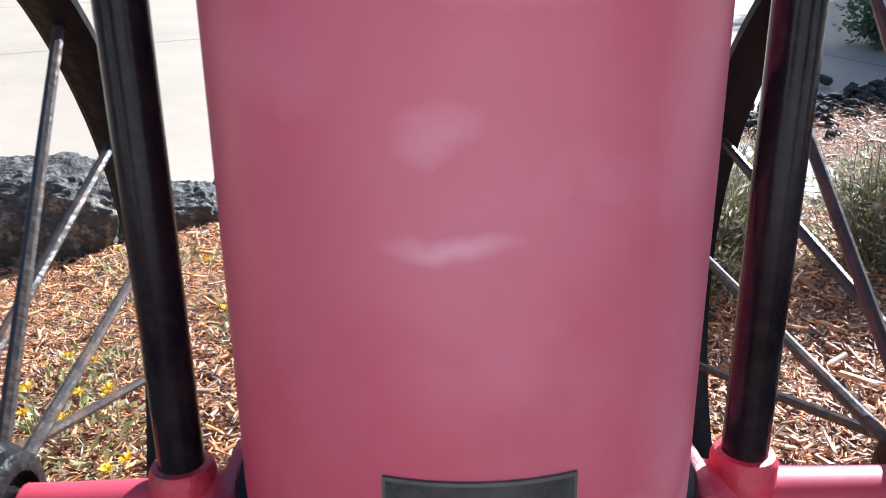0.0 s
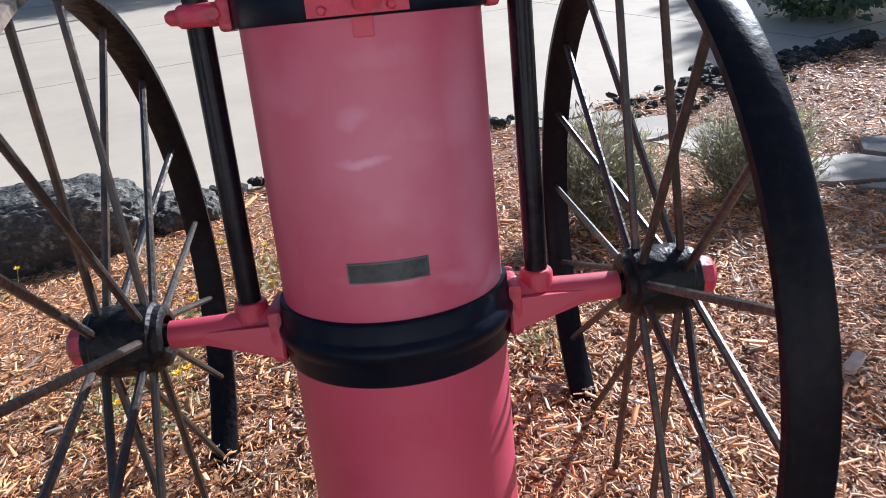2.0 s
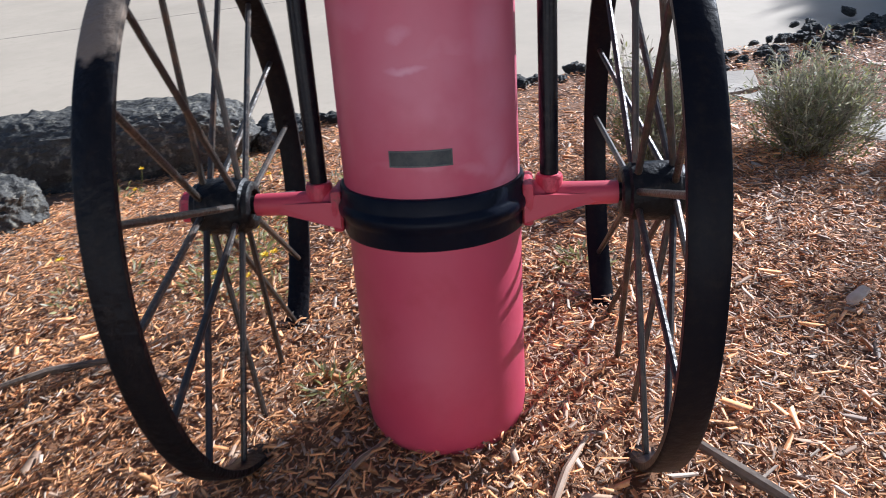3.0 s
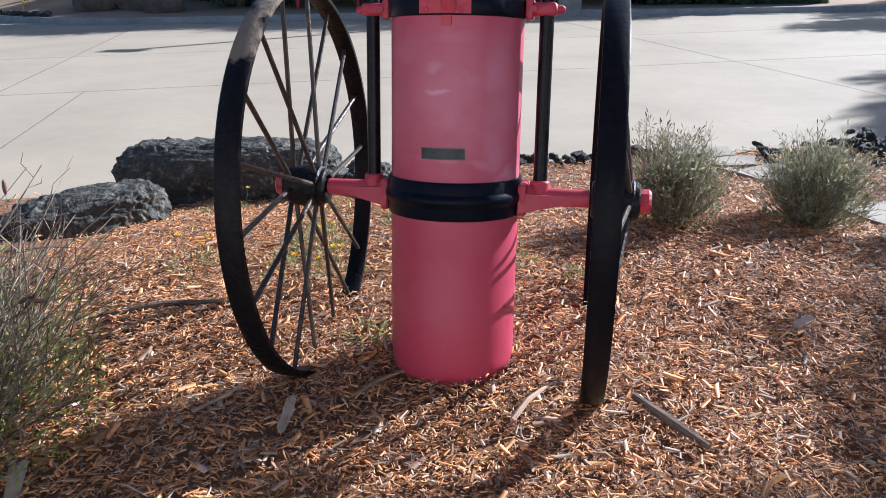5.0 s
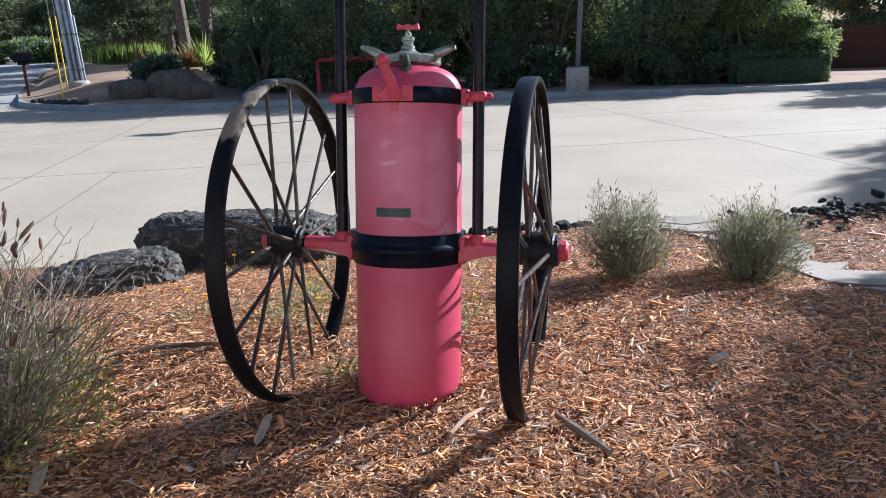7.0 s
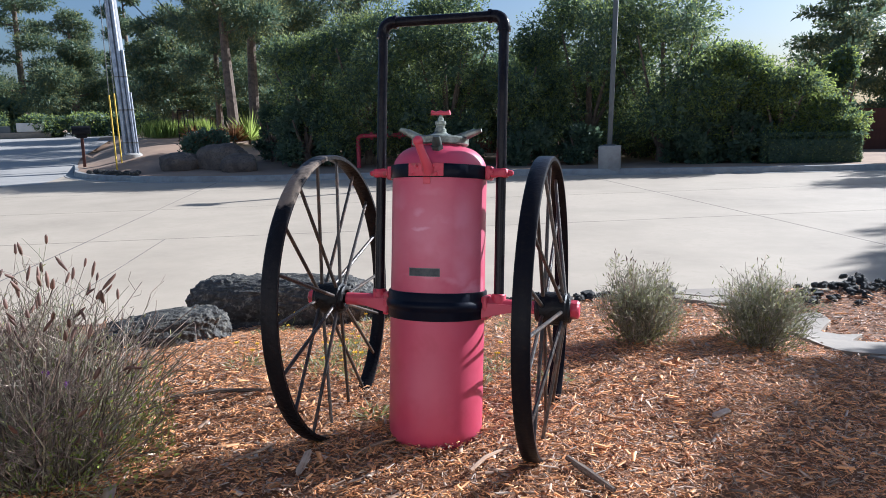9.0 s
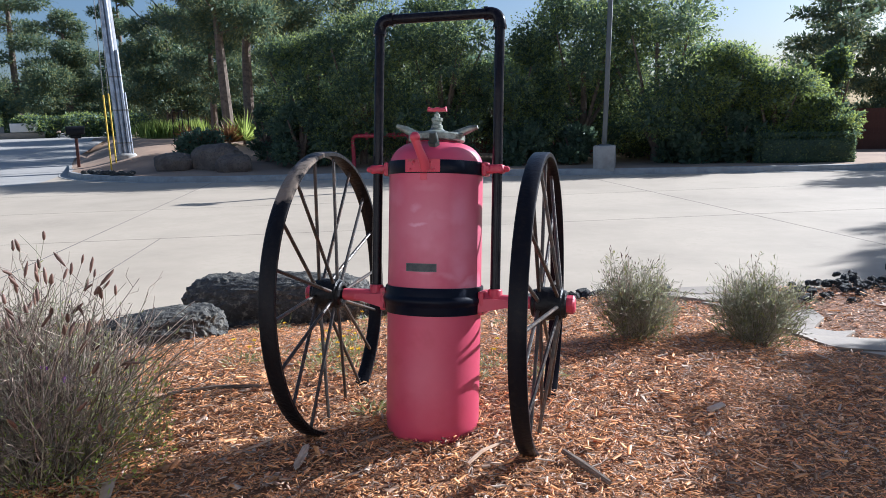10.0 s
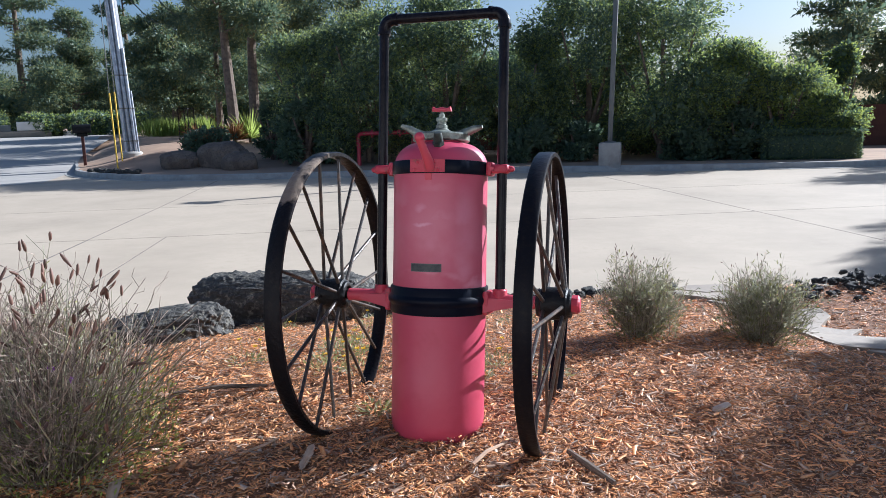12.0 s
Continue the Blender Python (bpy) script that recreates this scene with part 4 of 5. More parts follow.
verts, faces = [], []
A, B = [Vector(p) for p in ((-24, 2), (-30, 8), (-40, 18), (-52, 34), (-70, 52), (-110, 84))], [Vector(p) for p in ((-15.5, 13.6), (-18.2, 17.6), (-23, 23.3), (-32, 36), (-47, 57), (-80, 98))]
for i in range(len(A)):
    for j in range(9):
        p = A[i].lerp(B[i], j / 8)
        verts.append((p.x, p.y, float(road_z(p.x, p.y))))
for i in range(len(A) - 1):
    for j in range(8):
        a = i * 9 + j
        faces.append((a, a + 1, a + 10, a + 9))
tagged(mesh_from("road", verts, faces, [ASPHALT], smooth=True), "grey asphalt road leading off between trees", "road", kind="structure")
verts, faces = [], []
for i in range(12):
    for j in range(10):
        p = A[1].lerp(A[5], i / 11) if i else A[0]
        x, y = p.x - 5 * j + 0.4, p.y + 3.5 * j * 0.6 - 0.3
        verts.append((x, y, float(road_z(x, y)) + 0.02 + 0.05 * j))
for i in range(11):
    for j in range(9):
        a = i * 10 + j
        faces.append((a, a + 1, a + 11, a + 10))
tagged(mesh_from("far_verge", verts, faces, [EARTH], smooth=True), "bare brown verge along the road", "ground", kind="structure")


def fp(x, y, h=0.0):
    return (x, y, land_z(x, y) + h)


def foliage(name, centres, radii, count, size, aspect, rng, mats, weights, root, shell=0.55, drop=0.0, origin=(0, 0, 0)):
    """Leaves in clumps: most of them near each clump's skin."""
    centres, radii = np.asarray(centres, float), np.asarray(radii, float)
    share = radii[:, 0] * radii[:, 2]
    pick = rng.choice(len(centres), count, p=share / share.sum())
    d = unit(rng.normal(size=(count, 3)))
    k = shell + (1 - shell) * rng.uniform(0, 1, count) ** 0.7
    lump = 1 + 0.22 * np.sin(d[:, 0] * 7 + pick) * np.sin(d[:, 1] * 6 + 2 * pick) + 0.15 * np.sin(d[:, 2] * 11 + pick)
    c = centres[pick] + d * radii[pick] * (k * lump)[:, None] - np.asarray(origin)
    way = d + rng.normal(0, 0.7, (count, 3)) - np.array([0, 0, drop])
    v, f = leaf_mesh(c, way, size, size * aspect, rng)
    ob = mesh_from(name, v, f, mats, np.repeat(rng.choice(len(mats), count, p=weights), 2), root)
    return tagged(ob, kind="stuff")


def shrub_tree(x, y, h, r, seed, label, count=9000, mats=None, weights=(0.75, 0.25), size=0.11, skirt=0.12, group="hedge trees", name="hedge_tree"):
    """A broad evergreen: short limbs and a lumpy crown that reaches nearly to the ground."""
    rng = np.random.default_rng(seed)
    z0 = land_z(x, y) if y > 14 else -0.15
    root = empty(name, pose(x, y, z0), label, "tree", group)
    bm = tube([(0, 0, -0.1), (0.05, 0, h * 0.3), (0.0, 0.05, h * 0.7)], [0.14, 0.10, 0.05], 8)
    for k in range(6):
        a = k * 1.05 + seed
        tube([(0, 0, 0.2 + 0.1 * k), (0.35 * r * math.cos(a), 0.35 * r * math.sin(a), h * 0.4), (0.7 * r * math.cos(a), 0.7 * r * math.sin(a), h * 0.72)], [0.07, 0.05, 0.02], 6, bm)
    part("trunk", bm, BARK, root)
    cs, rs = [], []
    for k in range(22):
        t = rng.uniform(skirt, 1.0)
        a = rng.uniform(0, 2 * np.pi)
        q = r * math.sin(math.pi * min(1.0, 0.22 + 0.70 * t)) ** 0.7 * rng.uniform(0.45, 0.85)
        s = r * rng.uniform(0.28, 0.5)
        cs.append((q * math.cos(a), q * math.sin(a), min(t * h, h - s * 0.7)))
        rs.append((s, s, s * 0.8))
    # darker fill leaves: the crown's inner shade put into colour, gaps closed
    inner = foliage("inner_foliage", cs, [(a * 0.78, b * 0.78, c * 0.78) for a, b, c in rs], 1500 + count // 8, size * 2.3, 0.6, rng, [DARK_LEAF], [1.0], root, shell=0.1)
    tagged(inner, "large dark leaves that put shade into the crown's inside", kind="stuff")
    foliage("crown", cs, rs, count, size, 0.55, rng, mats or [HEDGE, DARK_LEAF], list(weights), root)
    return root


HEDGES = ((-9.9, 18.9, 3.9, 1.6), (-8.1, 18.9, 4.7, 1.9), (-5.9, 19.8, 5.2, 2.1), (-3.7, 20.0, 3.9, 1.7), (-1.7, 21.2, 5.2, 2.2), (0.5, 20.9, 4.95, 2.2), (2.2, 20.7, 3.3, 1.6), (3.7, 20.5, 2.55, 1.35), (4.85, 20.3, 1.75, 0.95))
for k, (x, y, h, r) in enumerate(HEDGES):
    # right-hand trees get more pale leaves, their sunlit tops put into leaf colour
    shrub_tree(x, y, h, r, 60 + k, "dense dark green broadleaf tree backlit by the sun", 22000, [HEDGE, DARK_LEAF, FRESH], (0.62, 0.26, 0.12) if k < 4 else (0.62, 0.20, 0.18) if k < 6 else (0.45, 0.1, 0.45), size=0.075)
# added row that keeps bright sky from showing through the hedge
for k, (x, y) in enumerate(((-10.5, 22.6), (-7.0, 22.8), (-3.6, 23.2), (-0.4, 24.0), (2.6, 24.0), (5.0, 24.2))):
    shrub_tree(x, y, 3.6 if x < 2 else 2.3 if x < 4 else 1.3, 2.2, 95 + k, "dark green filler tree added behind the hedge row", 7000, [HEDGE, DARK_LEAF], (0.5, 0.5), 0.12, 0.1, "rear hedge trees", "filler_tree")
shrub_tree(5.7, 23.2, 3.25, 0.62, 75, "slender pale green tree lit by the sun", 4000, [FRESH, HEDGE], (0.8, 0.2), 0.08)
shrub_tree(-11.2, 18.6, 1.75, 0.55, 76, "rounded dark clipped shrub", 3500, [DARK_LEAF, HEDGE], (0.9, 0.1), 0.06, 0.05, "clipped shrubs", "clipped_shrub")
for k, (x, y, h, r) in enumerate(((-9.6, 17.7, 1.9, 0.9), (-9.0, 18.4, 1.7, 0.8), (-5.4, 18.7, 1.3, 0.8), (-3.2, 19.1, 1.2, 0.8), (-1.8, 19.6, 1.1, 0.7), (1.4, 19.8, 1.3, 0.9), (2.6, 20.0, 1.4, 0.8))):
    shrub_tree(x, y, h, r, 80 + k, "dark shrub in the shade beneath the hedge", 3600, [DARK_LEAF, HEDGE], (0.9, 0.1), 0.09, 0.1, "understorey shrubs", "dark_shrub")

# clipped low hedge at the kerb
rng = np.random.default_rng(90)
root = empty("clipped_hedge", pose(*fp(4.35, 19.45), 0, 0, 4), "low clipped dark green box hedge", "hedge")
part("twig_core", block(2.2, 0.55, 0.62, pose(0, 0, 0.32), 0.12), DARK_LEAF, root)
c = rng.uniform(-1, 1, (9000, 3))
ax = rng.integers(0, 3, 9000)
c[np.arange(9000), ax] = np.sign(c[np.arange(9000), ax])
c = c * np.array([1.15, 0.33, 0.36]) + np.array([0, 0, 0.38]) + rng.normal(0, 0.02, (9000, 3))
c = c[c[:, 2] > 0]
v, f = leaf_mesh(c, unit(c) + rng.normal(0, 0.8, c.shape), 0.06, 0.035, rng)
tagged(mesh_from("leaves", v, f, [DARK_LEAF, HEDGE], np.repeat((rng.uniform(size=len(c)) < 0.25).astype(int), 2), root), kind="stuff")


def pine(x, y, h, r, seed, label, base=0.35, count=9000, trunk=0.25, size=0.34, lean=0.0, flat=0.5, layers=15, name="pine_tree"):
    """A conifer with a tall trunk, side limbs and flat clouds of needles with gaps."""
    rng = np.random.default_rng(seed)
    root = empty(name, pose(*fp(x, y)), label, "tree", "pines")
    top = lean * h
    bm = tube([(0, 0, -0.3), (top * 0.3, 0, h * 0.3), (top * 0.7, 0.1, h * 0.65), (top, 0, h * 0.97)], [trunk, trunk * 0.8, trunk * 0.5, trunk * 0.12], 9)
    cs, rs = [], []
    for k in range(layers):
        t = base + (1 - base) * (k + rng.uniform(0, 1)) / layers
        a = k * 2.4 + rng.uniform(-0.5, 0.5)
        q = r * (1 - 0.75 * max(0, (t - base) / (1 - base)) ** 1.5) * rng.uniform(0.55, 1.0)
        e = Vector((top * t + q * math.cos(a), q * math.sin(a), h * t + rng.uniform(-0.2, 0.5)))
        tube([(top * t, 0, h * t - 0.3), ((top * t + e.x) / 2, e.y / 2, h * t), e], [trunk * 0.28, trunk * 0.18, 0.02], 5, bm)
        for m in range(3):
            w = 0.35 + 0.32 * m
            s = q * rng.uniform(0.28, 0.46) + 0.30
            cs.append((top * t + (e.x - top * t) * w + rng.normal(0, 0.25), e.y * w + rng.normal(0, 0.25), h * t + rng.uniform(-0.1, 0.4)))
            rs.append((s, s, s * flat + 0.08))
    cs.append((top, 0, h * 0.97))
    rs.append((r * 0.25, r * 0.25, r * 0.2))
    part("trunk", bm, BARK, root)
    # dark fill again, coloured as the shade between the needle clouds
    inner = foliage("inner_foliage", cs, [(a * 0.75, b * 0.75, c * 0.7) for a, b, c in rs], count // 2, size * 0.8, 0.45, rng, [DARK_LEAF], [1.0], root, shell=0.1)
    tagged(inner, "dark needles that put shade into the crown's inside", kind="stuff")
    foliage("crown", cs, rs, int(count * 2.1), size * 0.40, 0.30, rng, [PINE, DARK_LEAF], [0.6, 0.4], root, shell=0.45)
    return root


pine(-16.3, 24.6, 9.5, 2.6, 101, "tall pine with a bare leaning trunk", 0.44, 9000, 0.24, lean=-0.06)
pine(-17.6, 28.3, 10.5, 2.8, 102, "tall pine with a bare trunk", 0.46, 9000, 0.26, lean=0.02)
pine(-18.4, 33.5, 11.0, 3.4, 103, "tall dark pine behind the island", 0.25, 8000, 0.26)
pine(-28.5, 37.5, 7.4, 3.8, 104, "broad pine behind the road", 0.16, 11000, 0.3, 0.45)
pine(-47.5, 50.0, 9.8, 4.6, 105, "tall sparse pine beside the road", 0.15, 12000, 0.35, 0.5)
pine(-55.0, 52.0, 18.0, 5.6, 106, "tall pine beside the road", 0.10, 12000, 0.35, 0.5)
pine(-50.0, 60.0, 13.5, 3.8, 107, "dark pine behind the road", 0.08, 10000, 0.35, 0.5)
pine(-40.5, 58.0, 11.8, 4.6, 108, "dark pine behind the road", 0.08, 10000, 0.3, 0.5)
pine(-34.0, 56.0, 10.6, 4.4, 109, "dark pine in the far row", 0.08, 9000, 0.3, 0.5)
pine(-27.0, 53.0, 7.6, 3.8, 110, "dark pine in the far row", 0.08, 9000, 0.3, 0.5)
pine(-22.5, 33.0, 8.6, 3.0, 114, "pine with drooping limbs", 0.22, 8000, 0.2)
pine(-13.4, 31.0, 9.5, 3.4, 111, "dark pine behind the hedge trees", 0.2, 9000, 0.25)
pine(9.2, 41.5, 9.4, 3.4, 112, "blue-green conifer behind the hedge", 0.12, 9000, 0.25, 0.45, flat=0.3, layers=20)
pine(13.5, 44.0, 6.5, 3.2, 113, "dark conifer behind the fence", 0.1, 7000, 0.25, 0.45)

for k, (x, y, h, r) in enumerate(((-70, 60, 7, 5), (-63, 66, 7, 5), (-56, 70, 8, 5), (-49, 72, 7, 5), (-42, 72, 8, 5), (-35, 70, 7, 5), (-28, 66, 7, 5), (-21, 62, 6, 5), (-14, 58, 6, 5), (-64, 48, 5, 4), (-52, 44, 3.0, 3.0))):
    shrub_tree(x, y, h, r, 180 + k, "dark green tree in the far wood", 4000, [PINE, DARK_LEAF], (0.6, 0.4), 0.32, 0.1, "far wood", "far_tree")

# rounded hedges and plants along the road
for k, (x, y, h, r) in enumerate(((-41.2, 39.6, 1.5, 1.6), (-39.0, 41.6, 1.6, 1.9), (-36.0, 43.0, 1.5, 1.9), (-33.0, 44.0, 1.4, 1.8), (-44.5, 38.0, 1.9, 2.0))):
    shrub_tree(x, y, h, r, 120 + k, "rounded sunlit green hedge by the road", 3500, [FRESH, HEDGE], (0.7, 0.3), 0.13, 0.1, "road hedges", "round_hedge")
for k, (x, y, h, r) in enumerate(((-28.5, 42.5, 2.4, 2.2), (-24.0, 38.5, 2.2, 2.0), (-20.5, 37.0, 2.6, 2.2), (-16.5, 34.0, 2.2, 2.0), (-14.0, 27.0, 1.7, 1.4), (-12.0, 24.5, 1.6, 1.2))):
    shrub_tree(x, y, h, r, 130 + k, "grey-green shrub under the pines", 3000, [PINE, HEDGE], (0.6, 0.4), 0.12, 0.1, "shrubs under pines", "pine_shrub")
for k, (x, y) in enumerate(((-21.6, 27.2), (-20.8, 27.6), (-22.4, 27.6), (-20.0, 27.4))):
    rng = np.random.default_rng(140 + k)
    root = empty("tall_grass", pose(*fp(x, y)), "clump of bright green tall grass", "grass", "tall grass clumps")
    n = 420
    c = np.stack([rng.normal(0, 0.35, n), rng.normal(0, 0.3, n), np.zeros(n)], 1)
    v, f = leaf_mesh(c, np.stack([rng.normal(0, 0.25, n), rng.normal(0, 0.25, n), np.ones(n)], 1), 0.75, 0.05, rng)
    tagged(mesh_from("blade", v, f, [FRESH], None, root), kind="stuff")


def spiky(x, y, h, n, mat, seed, label, name):
    rng = np.random.default_rng(seed)
    root = empty(name, pose(*fp(x, y)), label, "plant", "spiky plants")
    d = unit(rng.normal(size=(n, 3)) + np.array([0, 0, 0.7]))
    d[:, 2] = np.abs(d[:, 2])
    v, f = leaf_mesh(np.tile([[0, 0, 0.15]], (n, 1)), d, h, 0.06, rng, 0.15)
    tagged(mesh_from("leaves", v, f, [mat], None, root), kind="stuff")
    part("stump", tube([(0, 0, -0.05), (0, 0, 0.2)], [0.09, 0.06], 8), BARK, root)


spiky(-14.8, 23.2, 1.05, 150, FRESH, 150, "pale green yucca with sword leaves", "yucca")
spiky(-15.0, 22.4, 0.7, 130, RUSSET, 151, "russet flax plant with sword leaves", "flax_plant")
spiky(-17.4, 23.4, 0.6, 60, RUSSET, 152, "small russet plant in a pale pot", "pot_plant")
tagged(part("plant_pot", lathe([(0, 0), (0.16, 0), (0.23, 0.40), (0.25, 0.42), (0.25, 0.46), (0.21, 0.46), (0.19, 0.38), (0, 0.38)], 20, m=pose(-17.4, 23.4, fp(-17.4, 23.4)[2] - 0.02)), PLASTER), "pale square-shouldered plant pot", "pot")
root = empty("trellis", pose(*fp(-17.7, 23.1)), "thin dark metal plant frame", "trellis")
for dx, dy in ((-0.22, 0), (0.22, 0), (-0.22, 0.4), (0.22, 0.4)):
    part("post", tube([(dx, dy, -0.05), (dx, dy, 1.3)], 0.018, 6), IRON, root)
for a, b in (((-0.22, 0), (0.22, 0)), ((-0.22, 0.4), (0.22, 0.4)), ((-0.22, 0), (-0.22, 0.4)), ((0.22, 0), (0.22, 0.4))):
    part("rail", tube([(*a, 1.28), (*b, 1.28)], 0.015, 6), IRON, root)

for x, y, rx, ry, rz, turn, seed, lab in ((-13.0, 16.3, 0.58, 0.45, 0.34, 10, 201, "broad brown-grey boulder on the island"), (-11.75, 16.6, 0.82, 0.5, 0.52, -10, 202, "large dark boulder on the island"), (-10.95, 16.2, 0.50, 0.42, 0.34, 30, 203, "dark rounded boulder on the island")):
    boulder(x, y, fp(x, y)[2] + rz * 0.35, rx, ry, rz, turn, seed, lab, mat=ISLAND_ROCK, group="island boulders", subdiv=5)
shrub_tree(-12.9, 17.6, 0.95, 0.85, 160, "low dark red-brown shrub behind boulders", 2600, [DARK_LEAF, RUSSET], (0.75, 0.25), 0.07, 0.1, "island shrubs", "low_shrub")
for k in range(26):
    x, y = -15.8 + 0.09 * k + float(rng.normal(0, 0.05)), 15.95 + float(rng.normal(0, 0.12)) - 0.04 * k
    ob = stone(x, y, fp(x, y)[2] + 0.02, 0.09)
    tagged(ob, "dark stone along the far kerb", group="far kerb stones")

# utility pole with cable guards and guy wires
pole = empty("utility_pole", pose(-17.0, 19.1, fp(-17.0, 19.1)[2]), "weathered grey utility pole clad in shiny metal cable guards", "utility pole")
part("shaft", tube([(0, 0, -0.3), (-0.14, 0, 3), (-0.50, 0, 9.5)], [0.22, 0.20, 0.16], 16), POLE, pole)
for side, top, r in ((-0.13, 9.0, 0.075), (0.02, 6.0, 0.07), (0.15, 3.6, 0.06), (0.235, 2.2, 0.035)):
    gx_, gy_ = 0.64 * 0.19 + 0.77 * side, -0.77 * 0.19 + 0.64 * side
    guard = part("cable_guard", tube([(gx_, gy_, -0.1), (gx_ - 0.05 * top, gy_, top)], r, 10), ZINC, pole, "shiny galvanised cable guard")
    for z in (0.5, 1.6, 2.7):
        if z < top:
            part("strap", tube([(gx_ - 0.05 * z, gy_, z), (gx_ - 0.05 * z, gy_, z + 0.04)], r + 0.008, 10), STEEL, guard)
part("base_collar", lathe([(0.26, -0.05), (0.36, -0.05), (0.36, 0.10), (0.30, 0.16), (0.24, 0.17)], 18), CURB, pole, "pale concrete collar")
for x, y, tx in ((-15.35, 16.4, -0.42), (-16.5, 18.0, -0.45)):
    guy = empty("guy_wire", pose(*fp(x, y)), "steel guy wire with a yellow plastic guard", "guy wire", "guy wires")
    part("guard", tube([(0, 0, -0.05), (tx * 0.3, 0.1, 2.25)], 0.024, 10), GUARD, guy, "yellow plastic guard")
    part("wire", tube([(tx * 0.3, 0.1, 2.2), (tx * 1.1, 0.5, 9.0)], 0.012, 6), STEEL, guy)
for k in range(3):
    a, b = Vector((-16.0 + 0.5 * k, 17.6 + 0.4 * k, 5.9 + 0.25 * k)), Vector((-34.0 + 2.2 * k, 45.5, 8.2))
    pts = [a.lerp(b, t) - Vector((0, 0, 2.2 * t * (1 - t))) for t in [i / 10 for i in range(11)]]
    tagged(part("overhead_cable", tube(pts, 0.022, 5), IRON), "thin dark overhead cable from the utility pole", "cable", "overhead cables")

# mailbox
mb = empty("mailbox", pose(-18.6, 18.65, fp(-18.6, 18.65)[2], 0, 0, 40), "black mailbox on a dark brown wooden post", "mailbox")
part("post", block(0.10, 0.10, 1.15, pose(0, 0, 0.5), 0.008), FENCE, mb)
part("bracket", block(0.34, 0.14, 0.12, pose(0, 0, 1.06), 0.02), IRON, mb)
bm = block(0.58, 0.26, 0.16, pose(0, 0, 1.20), 0.01)
tube([(-0.29, 0, 1.28), (0.29, 0, 1.28)], 0.13, 16, bm)
part("box", bm, IRON, mb, "black metal letter box")

# low pale sign by the road
sg = empty("road_sign", pose(*fp(-41.0, 38.6), 0, 0, 42), "low pale stone sign beside the road", "sign")
part("panel", block(1.7, 0.25, 0.6, pose(0, 0, 0.7), 0.04), PLASTER, sg)
part("panel", block(1.2, 0.22, 0.6, pose(-1.8, 0, 0.5), 0.04), LAMP_POLE, sg, "dark sign panel")
part("footing", block(3.6, 0.4, 0.4, pose(-0.6, 0, 0.18), 0.04), STONE, sg)

# lamp post on a concrete block
lamp = empty("lamp_post", pose(-0.70, 17.25, fp(-0.70, 17.25)[2]), "grey steel lamp post on a pale concrete block", "lamp post")
part("footing", block(0.54, 0.54, 0.66, pose(0, 0, 0.26), 0.03), CURB, lamp, "pale concrete footing")
part("pole", block(0.12, 0.12, 4.4, pose(0.06, 0, 2.78, 0, 1.7, 0), 0.012), LAMP_POLE, lamp)
part("lamp_head", block(0.62, 0.34, 0.12, pose(0.20, 0, 5.02, 0, 1.7, 0), 0.03), LAMP_POLE, lamp, "flat grey lamp head")
part("base_plate", block(0.28, 0.28, 0.03, pose(0, 0, 0.602), 0.004), LAMP_POLE, lamp)

# red pipework under the hedge
rp = empty("fire_standpipe", pose(*fp(-7.9, 17.65)), "red painted fire water pipes with valves", "pipe")
for pts, r in ((((0, 0, -0.1), (0, 0, 0.80), (0.02, 0, 0.88), (0.10, 0, 0.92), (0.62, 0.2, 0.92)), 0.06), (((1.5, 0.55, -0.1), (1.5, 0.55, 0.80), (1.46, 0.53, 0.90), (1.36, 0.5, 0.92), (0.62, 0.2, 0.92)), 0.06)):
    part("pipe", tube(pts, r, 12), RED_WORN, rp)
for t in (0.25, 0.5, 0.75):
    part("flange", tube([(1.5 * t - 0.03, 0.55 * t, 0.92), (1.5 * t + 0.03, 0.55 * t + 0.02, 0.92)], 0.12, 14), RED, rp)
part("valve_wheel", lathe([(0.10, 0), (0.12, 0.01), (0.12, 0.02), (0.10, 0.03), (0.10, 0)], 16, m=pose(0.75, 0.27, 1.14)), RED, rp)
part("valve_stem", tube([(0.75, 0.27, 0.92), (0.75, 0.27, 1.16)], 0.02, 8), RED, rp)

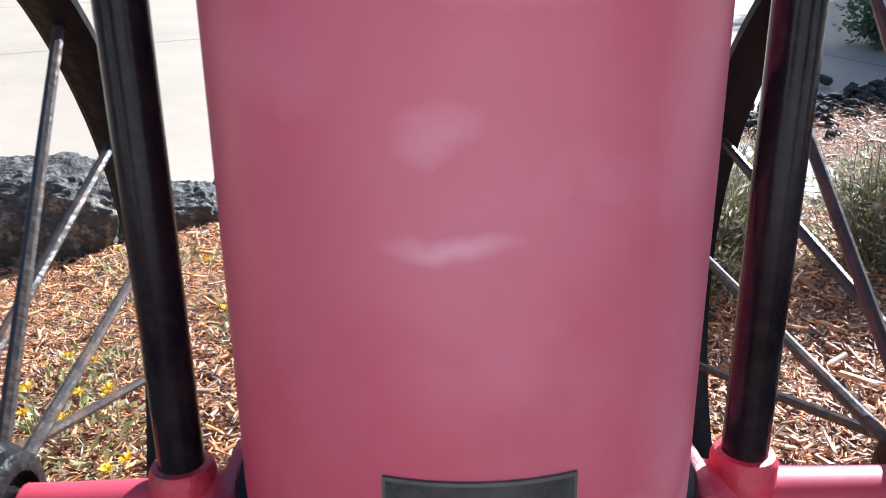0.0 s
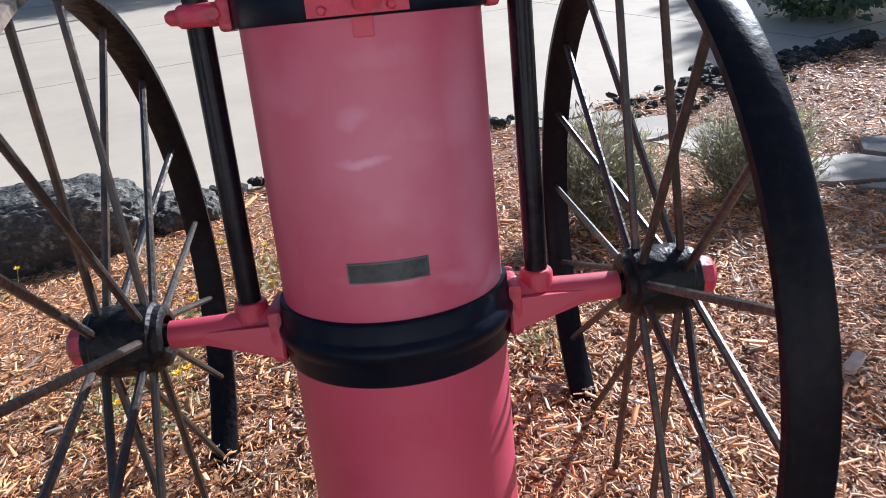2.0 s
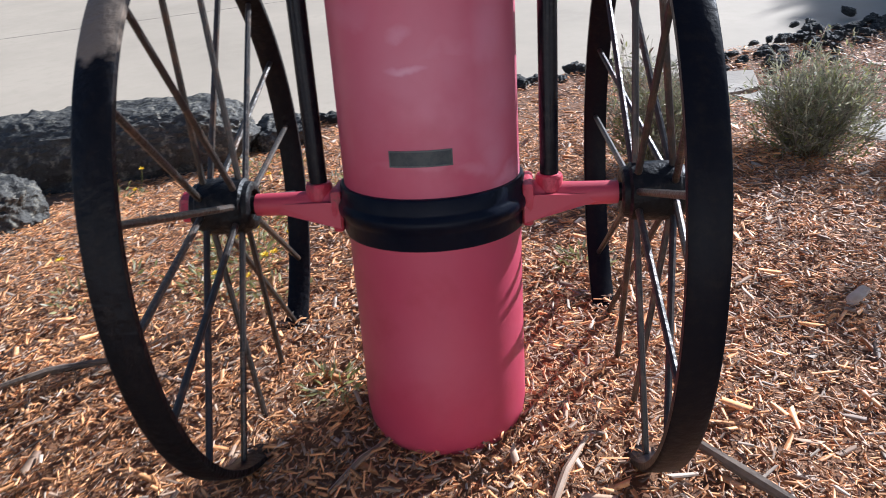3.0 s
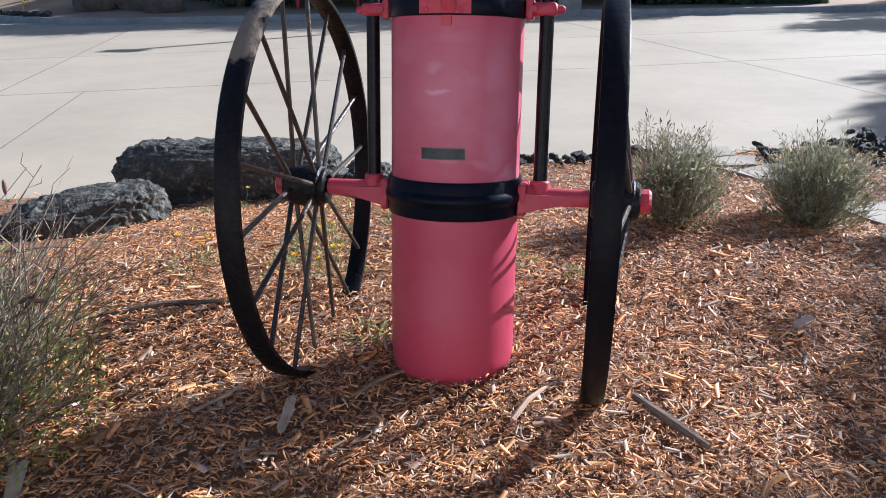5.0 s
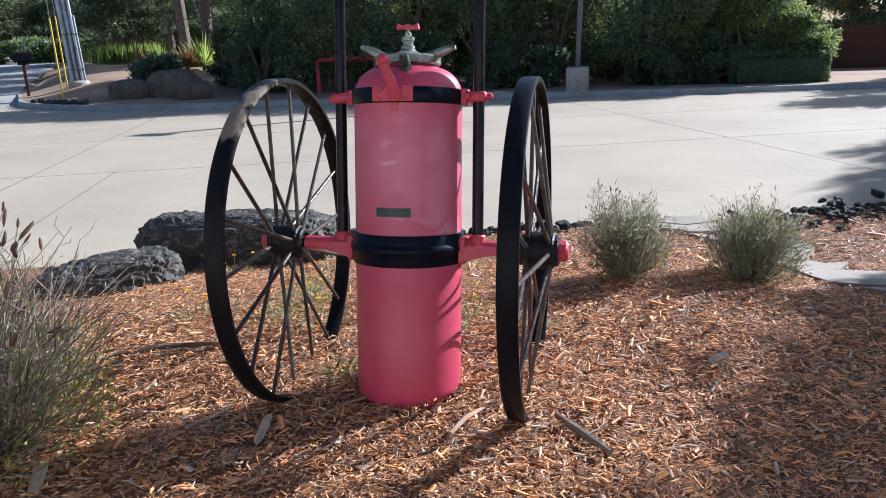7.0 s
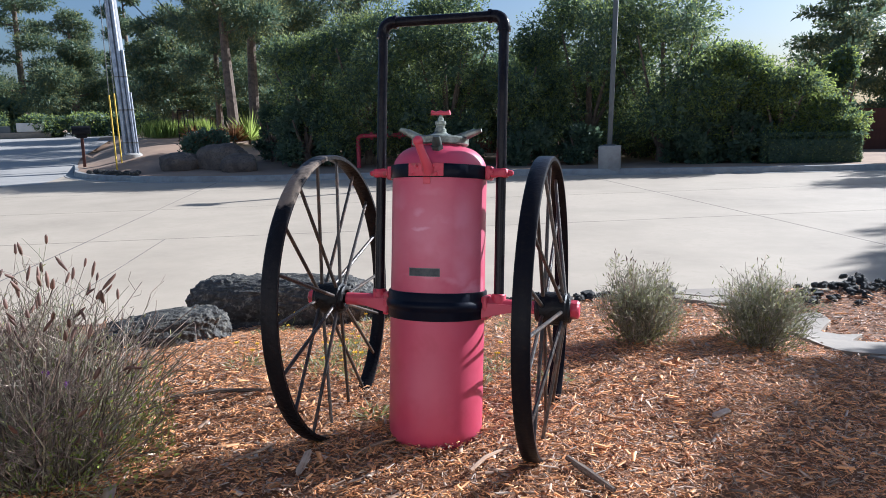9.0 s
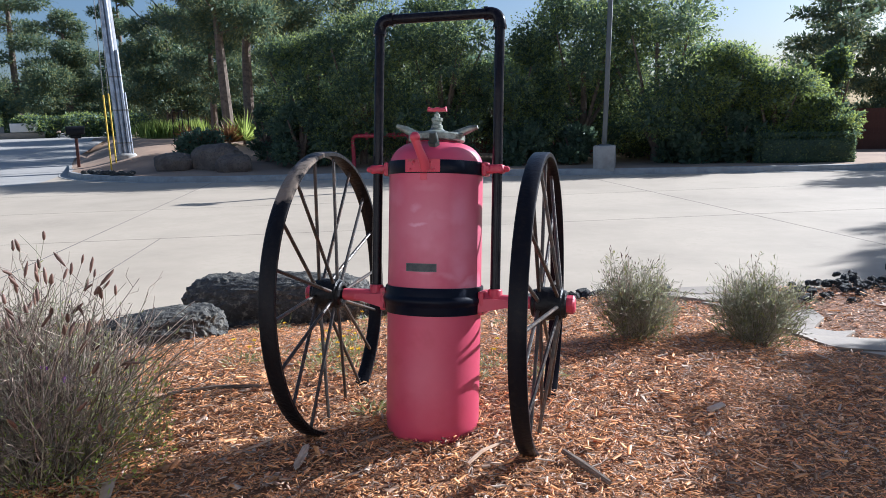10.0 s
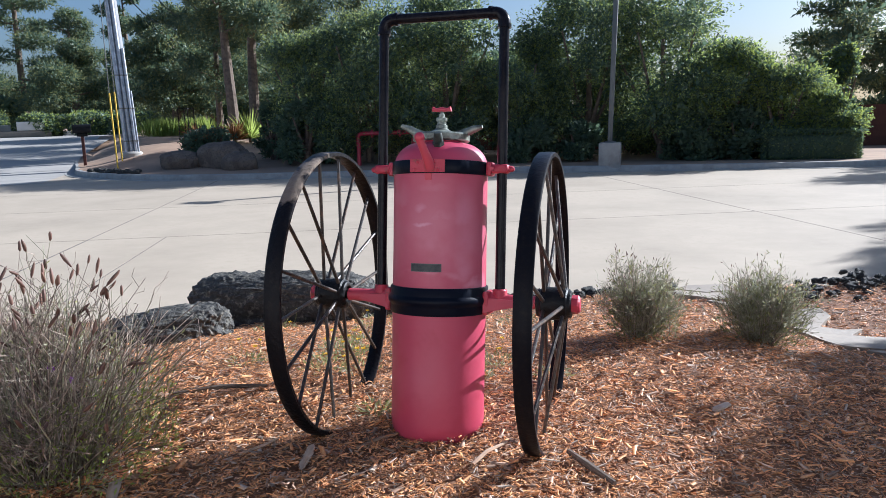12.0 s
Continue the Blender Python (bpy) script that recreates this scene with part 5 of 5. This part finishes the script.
# fence at the far right
fence = empty("fence", pose(-12.5, 25.4, -0.2, 0, 0, 4.5), "dark brown board fence behind the hedge", "fence")
board = None
for k in range(190):
    if board is None:
        board = part("board", block(0.146, 0.025, 1.5, pose(0, 0, 0.75)), FENCE, fence, smooth=False)
    else:
        o = new("board", board.data)
        o.parent = fence
        o.location.x = 0.15 * k
part("rail", block(28.4, 0.05, 0.09, pose(14.2, 0.05, 1.40), 0.005), FENCE, fence)

# added trees and house outside the view: cast shade, fill light, close the place
# first two crowns stand in for an unseen shade caster on the right
shrub_tree(8.46, 5.98, 4.98, 2.12, 345, "unseen green tree added to cast shade on the bed", 30000, [HEDGE, DARK_LEAF], (0.6, 0.4), 0.18, 0.293, "garden trees", "shade_caster")
shrub_tree(13.45, 16.02, 7.32, 1.91, 477, "unseen green tree added to cast shade on the driveway", 15000, [HEDGE, DARK_LEAF], (0.6, 0.4), 0.13, 0.347, "garden trees", "shade_caster")
shrub_tree(12.0, 22.5, 5.4, 2.0, 172, "green garden tree behind the far kerb", 8000, [HEDGE, DARK_LEAF], (0.6, 0.4), 0.12, 0.3, "garden trees", "shade_caster")
shrub_tree(4.5, 6.3, 0.95, 0.8, 173, "low dark green shrub at the bed's corner", 5000, [HEDGE, DARK_LEAF], (0.6, 0.4), 0.05, 0.05, "garden shrubs", "garden_shrub")
# house added behind the camera as a sunlit reflector for the tank's front
house = empty("house", pose(0, -5.6, 0), "unseen pale house added to bounce sunlight onto the tank", "house")
part("wall", block(22, 0.3, 3.3, pose(0, 0, 1.6)), BOUNCE_PLASTER, house, smooth=False)
bm = bmesh.new()
vs = [bm.verts.new(p) for p in ((-11.6, 0.6, 3.15), (11.6, 0.6, 3.15), (11.6, -4.0, 5.0), (-11.6, -4.0, 5.0), (-11.6, 0.6, 3.3), (11.6, 0.6, 3.3), (11.6, -4.0, 5.15), (-11.6, -4.0, 5.15))]
bmesh.ops.convex_hull(bm, input=vs)
part("roof", bm, FENCE, house, smooth=False)
for x in (-6.5, -2.2, 3.0, 7.5):
    w = part("window_frame", block(1.5, 0.08, 1.25, pose(x, 0.17, 1.75), 0.01), CURB, house, smooth=False)
    part("pane", block(1.3, 0.02, 1.05, pose(x, 0.216, 1.75)), PLATE, w, smooth=False)
